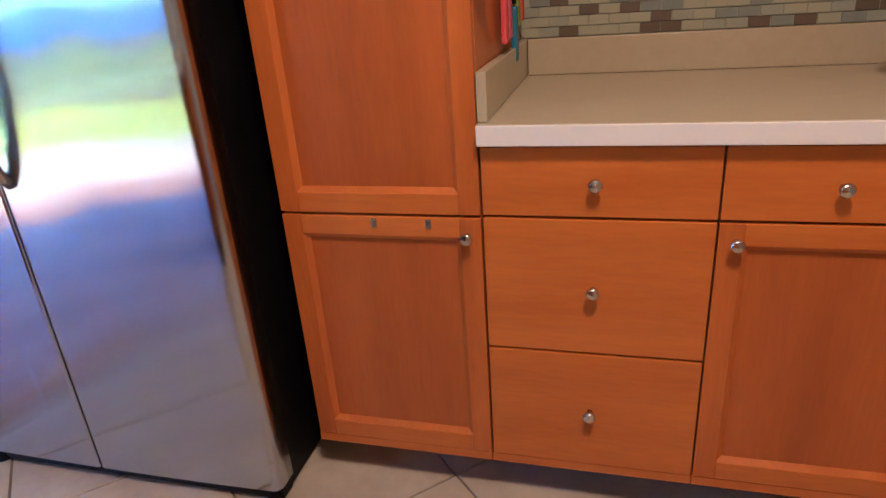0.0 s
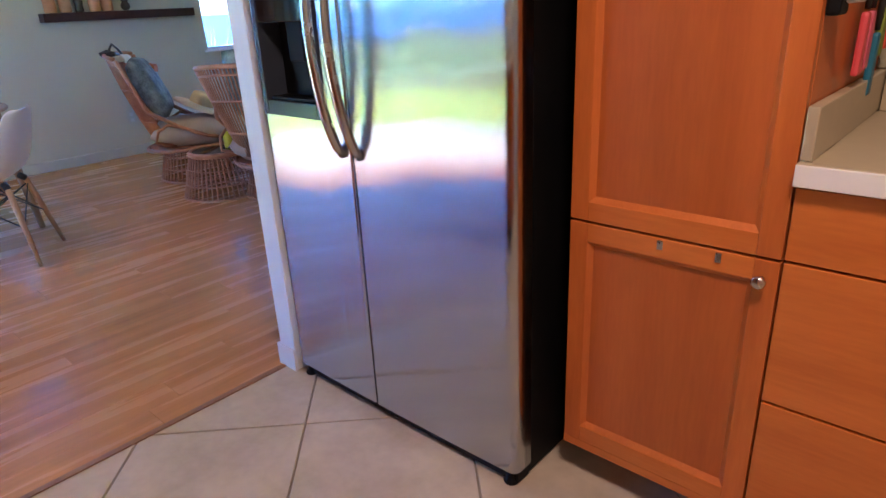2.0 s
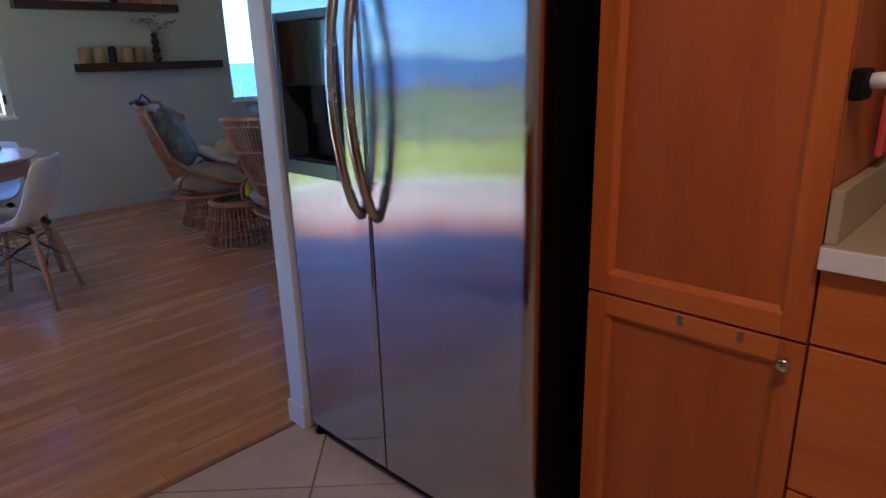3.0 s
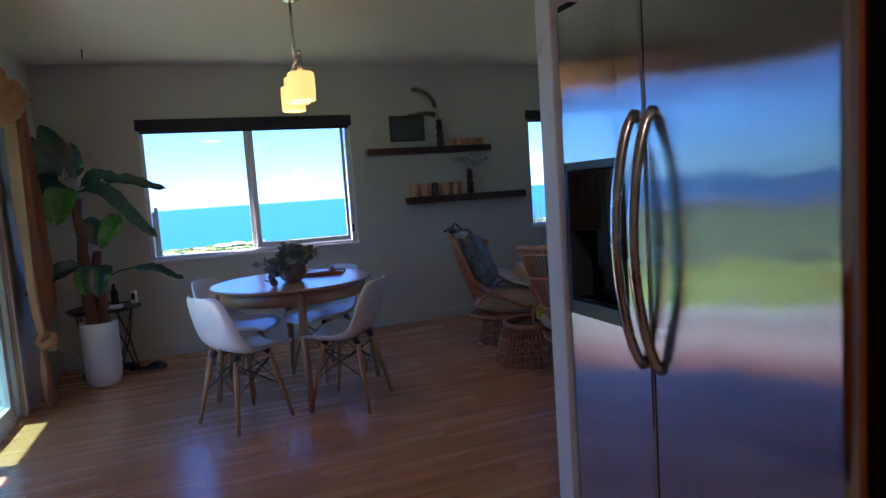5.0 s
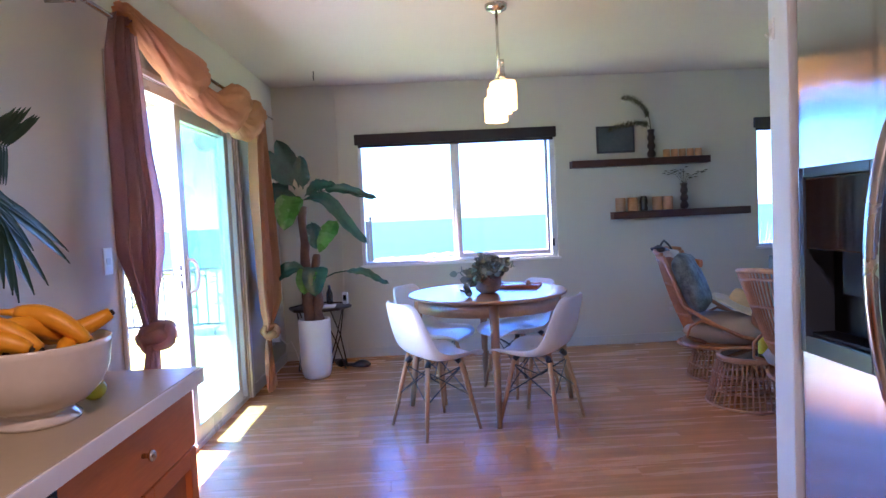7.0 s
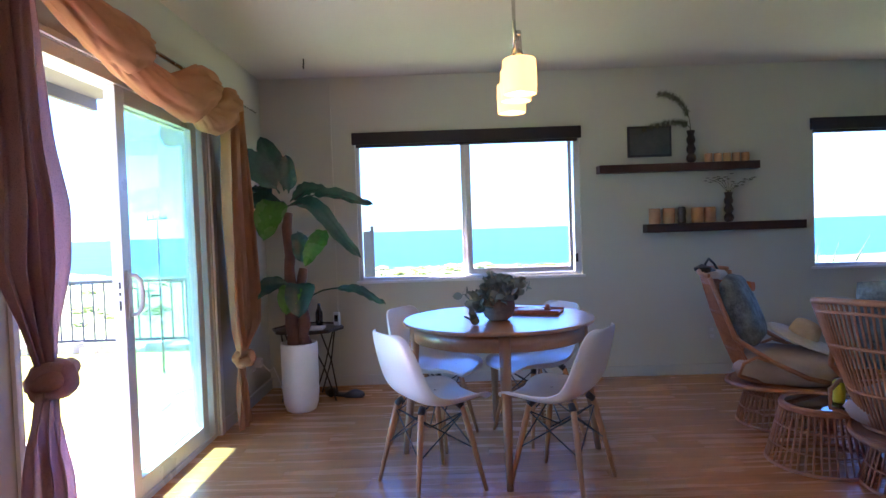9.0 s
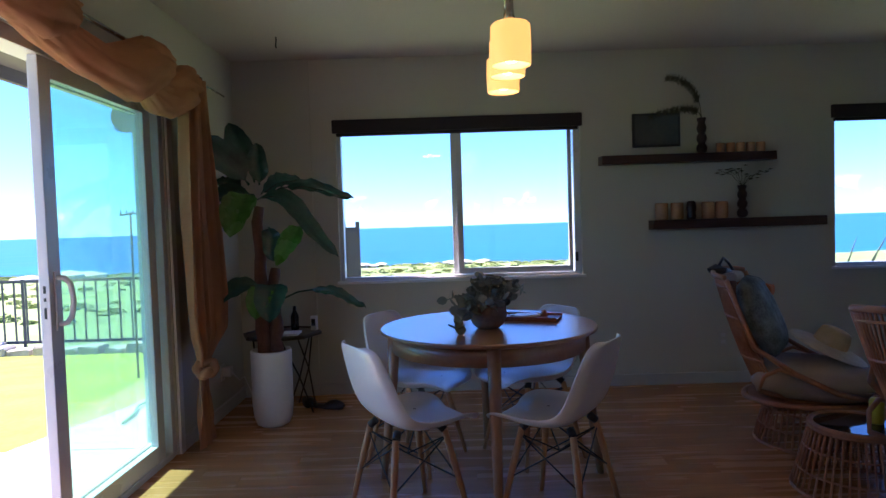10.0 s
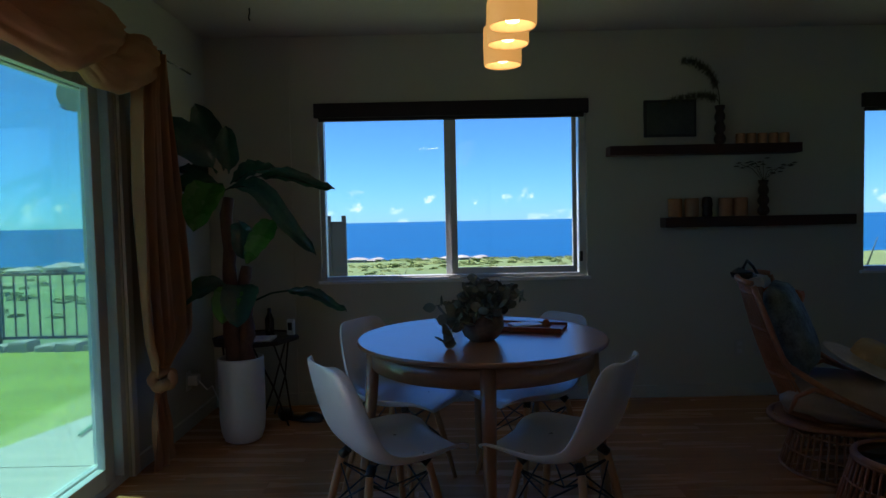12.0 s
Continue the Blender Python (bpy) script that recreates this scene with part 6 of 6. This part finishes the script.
kinds = [mesh_of("crown", clump(1.0, s)) for s in range(4)]
for k in kinds:
    k.materials.append(FOL)
trunk = bmesh.new()
tube(trunk, [(0, 0, -0.6), (0.02, 0, 0.3)], [0.09, 0.05], 7)
trunk = mesh_of("trunk", trunk)
trunk.materials.append(BARK)
far_verts, far_faces = [], []
shapes = [([v.co.copy() for v in me.vertices], [tuple(q.vertices) for q in me.polygons]) for me in kinds]
for k in range(1000):
    near = k < 240
    if near:
        x = -r5.uniform(22, 110)
        y = x * r5.uniform(-0.35, 1.3)
        s = r5.uniform(0.25, 0.7)
    else:
        x = -r5.uniform(100, 231) if k < 640 else -r5.uniform(205, 231)
        y = x * r5.uniform(-0.6, 0.8)
        s = r5.uniform(0.5, 1.5)
    m = pose(x, y, land(x, y) + s * 0.1, 0, 0, r5.uniform(0, 360)) @ Matrix.Diagonal((s, s, s * 0.55, 1))
    if near:
        t = tagged(new("shrub"), "rounded green shrub on the slope towards the sea", "shrub", "shrubs on the slope")
        t.matrix_basis = m
        for nm, me in (("crown", kinds[k % 4]), ("trunk", trunk)):
            new(nm, me).parent = t
    else:
        vs, fs = shapes[k % 4]
        start = len(far_verts)
        far_verts += [tuple(m @ v) for v in vs]
        far_faces += [tuple(i + start for i in q) for q in fs]
far = bpy.data.meshes.new("far_shrubs")
far.from_pydata(far_verts, [], far_faces)
far.materials.append(FOL)
tagged(new("far_shrubs", far), "low green scrub covering the land above the coast", kind="stuff")
# houses
HW = mottled("house_wall", (0.55, 0.52, 0.47), (0.70, 0.68, 0.64), 0.5, 0.9, 0.0)
HR = mottled("house_roof", (0.30, 0.26, 0.23), (0.52, 0.46, 0.42), 0.5, 0.9, 0.0, each=0.3)
HG = material("house_glass", (0.03, 0.04, 0.05), 0.2)
spots = []
for k in range(26):
    x = -r5.uniform(205, 228)
    spots.append((x, -x * r5.choice((-0.17, -0.13, 0.0, 0.03)) + r5.uniform(-9, 9), r5.uniform(0.20, 0.50)))
for k in range(12):
    x = -r5.uniform(100, 150)
    spots.append((x, x * r5.uniform(0.45, 1.1), r5.uniform(0.35, 0.55)))
for k, (x, y, s) in enumerate(spots):
    h = thing("house", "low pale house with a hipped roof towards the sea", "house", "houses below", at=(x, y, land(x, y) - 0.3), turn=r5.uniform(-30, 30))
    w, dd, hh = 5.5 * s, 4.0 * s, 2.9 * s
    part("wall", B(-w, w, -dd, dd, 0, hh), HW, h)
    bm = bmesh.new()
    vs = [bm.verts.new(q) for q in ((-w - 0.4, -dd - 0.4, hh), (w + 0.4, -dd - 0.4, hh), (w + 0.4, dd + 0.4, hh), (-w - 0.4, dd + 0.4, hh), (-w * 0.5, 0, hh + 1.5 * s), (w * 0.5, 0, hh + 1.5 * s))]
    for q in ((0, 1, 5, 4), (2, 3, 4, 5), (1, 2, 5), (3, 0, 4), (3, 2, 1, 0)):
        bm.faces.new([vs[i] for i in q])
    part("roof", bm, HR, h)
    for yy in (-0.55, 0.0, 0.55):
        part("window", B(w, w + 0.05, yy * dd - 0.5, yy * dd + 0.5, hh * 0.35, hh * 0.75), HG, h)


# ---- pieces: mosaic, tiles, planks ----
mo = tagged(new("splashback"), "mosaic splashback of small glass and stone bricks", kind="structure")
MOS = mottled("mosaic_brick", (0.16, 0.12, 0.09), (0.55, 0.50, 0.40), 2.0, 0.2, 0.05, 60.0, each=0.9, rough_vary=0.08)
ramp = next(n for n in MOS.node_tree.nodes if n.type == "VALTORGB").color_ramp
ramp.elements[0].position, ramp.elements[1].position = 0.55, 1.55
ramp.interpolation = "CONSTANT"
ramp.elements[1].position = 0.95
ramp.elements[0].color, ramp.elements[1].color = (0.115, 0.088, 0.062, 1), (0.33, 0.33, 0.235, 1)
for pos, col in ((0.66, (0.31, 0.31, 0.22, 1)), (0.80, (0.19, 0.215, 0.185, 1)), (0.88, (0.27, 0.285, 0.22, 1))):
    el = ramp.elements.new(pos)
    el.color = col
# map the random value straight to the tones
info = next(n for n in MOS.node_tree.nodes if n.type == "OBJECT_INFO")
rr = node(MOS, "MapRange")
rr.inputs["To Min"].default_value, rr.inputs["To Max"].default_value = 0.55, 1.0
wire(MOS, info.outputs["Random"], rr.inputs["Value"])
wire(MOS, rr.outputs[0], next(n for n in MOS.node_tree.nodes if n.type == "VALTORGB").inputs[0])
part("mortar", B(-0.316, 1.552, NX - 0.006, NX - 0.001, 1.0085, 1.42), mottled("pale_mortar", (0.28, 0.28, 0.20), (0.33, 0.33, 0.24), 8, 0.9, 0.1), mo)
bw_, bh = 0.050, 0.025
bm = bmesh.new()
box(bm, 0.001, bw_ - 0.001, -0.004, 0.0, 0.001, bh - 0.001, 0.001)
bmesh.ops.recalc_face_normals(bm, faces=bm.faces)
brick = bpy.data.meshes.new("brick")
bm.to_mesh(brick)
bm.free()
brick.materials.append(MOS)
rest = bmesh.new()
for j in range(16):
    for i in range(38):
        x, z = -0.315 + i * bw_ - (bw_ / 2 if j % 2 else 0), 1.0095 + j * bh
        if x < -0.317:
            continue
        if j < 12 and x < 0.9:
            o = new("brick", brick)
            o.parent = mo
            o.location = (x, NX - 0.0062, z)
        elif x + bw_ < 1.552:
            box(rest, x + 0.001, x + bw_ - 0.001, NX - 0.010, NX - 0.0062, z + 0.001, z + bh - 0.001)
tagged(part("bricks_beyond", rest, mottled("mosaic_rest", (0.10, 0.08, 0.06), (0.33, 0.33, 0.24), 9.0, 0.25, 0.0), mo), kind="stuff")


def clip(poly, a, b, c):
    """The part of a polygon where a * x + b * y <= c."""
    out = []
    for k in range(len(poly)):
        p, q = poly[k], poly[(k + 1) % len(poly)]
        dp, dq = a * p[0] + b * p[1] - c, a * q[0] + b * q[1] - c
        if dp <= 0:
            out.append(p)
        if (dp < 0 < dq) or (dq < 0 < dp):
            t = dp / (dp - dq)
            out.append((p[0] + t * (q[0] - p[0]), p[1] + t * (q[1] - p[1])))
    return out


def slab_mesh(name, poly, z0, z1, mat, bevel=0.0015):
    bm = bmesh.new()
    lo = [bm.verts.new((x, y, z0)) for x, y in poly]
    if not bevel:
        top = [bm.verts.new((x, y, z1)) for x, y in poly]
        for k in range(len(poly)):
            j = (k + 1) % len(poly)
            bm.faces.new((lo[k], lo[j], top[j], top[k]))
        bm.faces.new(top)
        me = mesh_of(name, bm)
        me.materials.append(mat)
        return me
    cx, cy = sum(p[0] for p in poly) / len(poly), sum(p[1] for p in poly) / len(poly)

    def inset(d):
        return [(x + d * (cx - x) / max(1e-6, math.hypot(cx - x, cy - y)), y + d * (cy - y) / max(1e-6, math.hypot(cx - x, cy - y))) for x, y in poly]
    mi = [bm.verts.new((x, y, z1 - bevel)) for x, y in poly]
    hi = [bm.verts.new((x, y, z1)) for x, y in inset(bevel * 1.4)]
    n = len(poly)
    for k in range(n):
        j = (k + 1) % n
        bm.faces.new((lo[k], lo[j], mi[j], mi[k]))
        bm.faces.new((mi[k], mi[j], hi[j], hi[k]))
    bm.faces.new(hi)
    bmesh.ops.recalc_face_normals(bm, faces=bm.faces)
    me = bpy.data.meshes.new(name)
    bm.to_mesh(me)
    bm.free()
    me.materials.append(mat)
    return me


kf = tagged(new("tiled_floor"), "beige stone-look tiles laid diagonally in the kitchen", kind="structure")
T, GAP = 0.503, 0.003
U0, V0 = -0.328, 1.785
S2_ = math.sqrt(0.5)
for i in range(-8, 9):
    for j in range(-9, 8):
        u, v = U0 + i * T, V0 + j * T
        sq = [(u + GAP, v + GAP), (u + T - GAP, v + GAP), (u + T - GAP, v + T - GAP), (u + GAP, v + T - GAP)]
        poly = [((a - b) * S2_, (a + b) * S2_) for a, b in sq]
        for a, b, c in ((1, 0, EX), (-1, 0, 1.826), (0, 1, NX), (0, -1, 1.085)):
            poly = clip(poly, a, b, c) if len(poly) > 2 else poly
        if len(poly) < 3:
            continue
        area = abs(sum(poly[k][0] * poly[(k + 1) % len(poly)][1] - poly[(k + 1) % len(poly)][0] * poly[k][1] for k in range(len(poly)))) / 2
        if area < 0.0005:
            continue
        o = new("tile", slab_mesh("tile", poly, -0.010, 0.0, TILE))
        o.parent = kf

wf = tagged(new("laminate_floor"), "warm brown laminate planks running across the room", kind="structure")
r6 = random.Random(9)
PW, PL = 0.128, 1.21
full = slab_mesh("plank", [(0.0004, 0.0004), (PW - 0.0004, 0.0004), (PW - 0.0004, PL - 0.0005), (0.0004, PL - 0.0005)], -0.012, 0.0, LAMINATE, 0.0)
n = int((WX * -1 - 1.832) / PW) + 1
for i in range(n):
    x = -1.832 - (i + 1) * PW
    y = SY - 0.02 - r6.uniform(0, PL)
    while y < LY:
        y0, y1 = max(y, SY - 0.02), min(y + PL, LY)
        x0 = max(x, WX)
        if y1 - y0 > 0.02:
            me = full if (y0 == y and y1 == y + PL and x0 == x) else slab_mesh("plank", [(x0 - x + 0.0004, y0 - y + 0.0004), (PW - 0.0004, y0 - y + 0.0004), (PW - 0.0004, y1 - y - 0.0005), (x0 - x + 0.0004, y1 - y - 0.0005)], -0.012, 0.0, LAMINATE, 0.0)
            o = new("plank", me)
            o.parent = wf
            o.location = (x, y, 0)
        y += PL
solid("threshold_strip", B(-1.845, -1.822, SY, 1.2, 0.0005, 0.004, bevel=0.001), mottled("brown_trim", (0.2, 0.09, 0.045), (0.3, 0.14, 0.07), 5, 0.5, 0.1), "thin wooden strip where laminate meets tile", kind="structure")
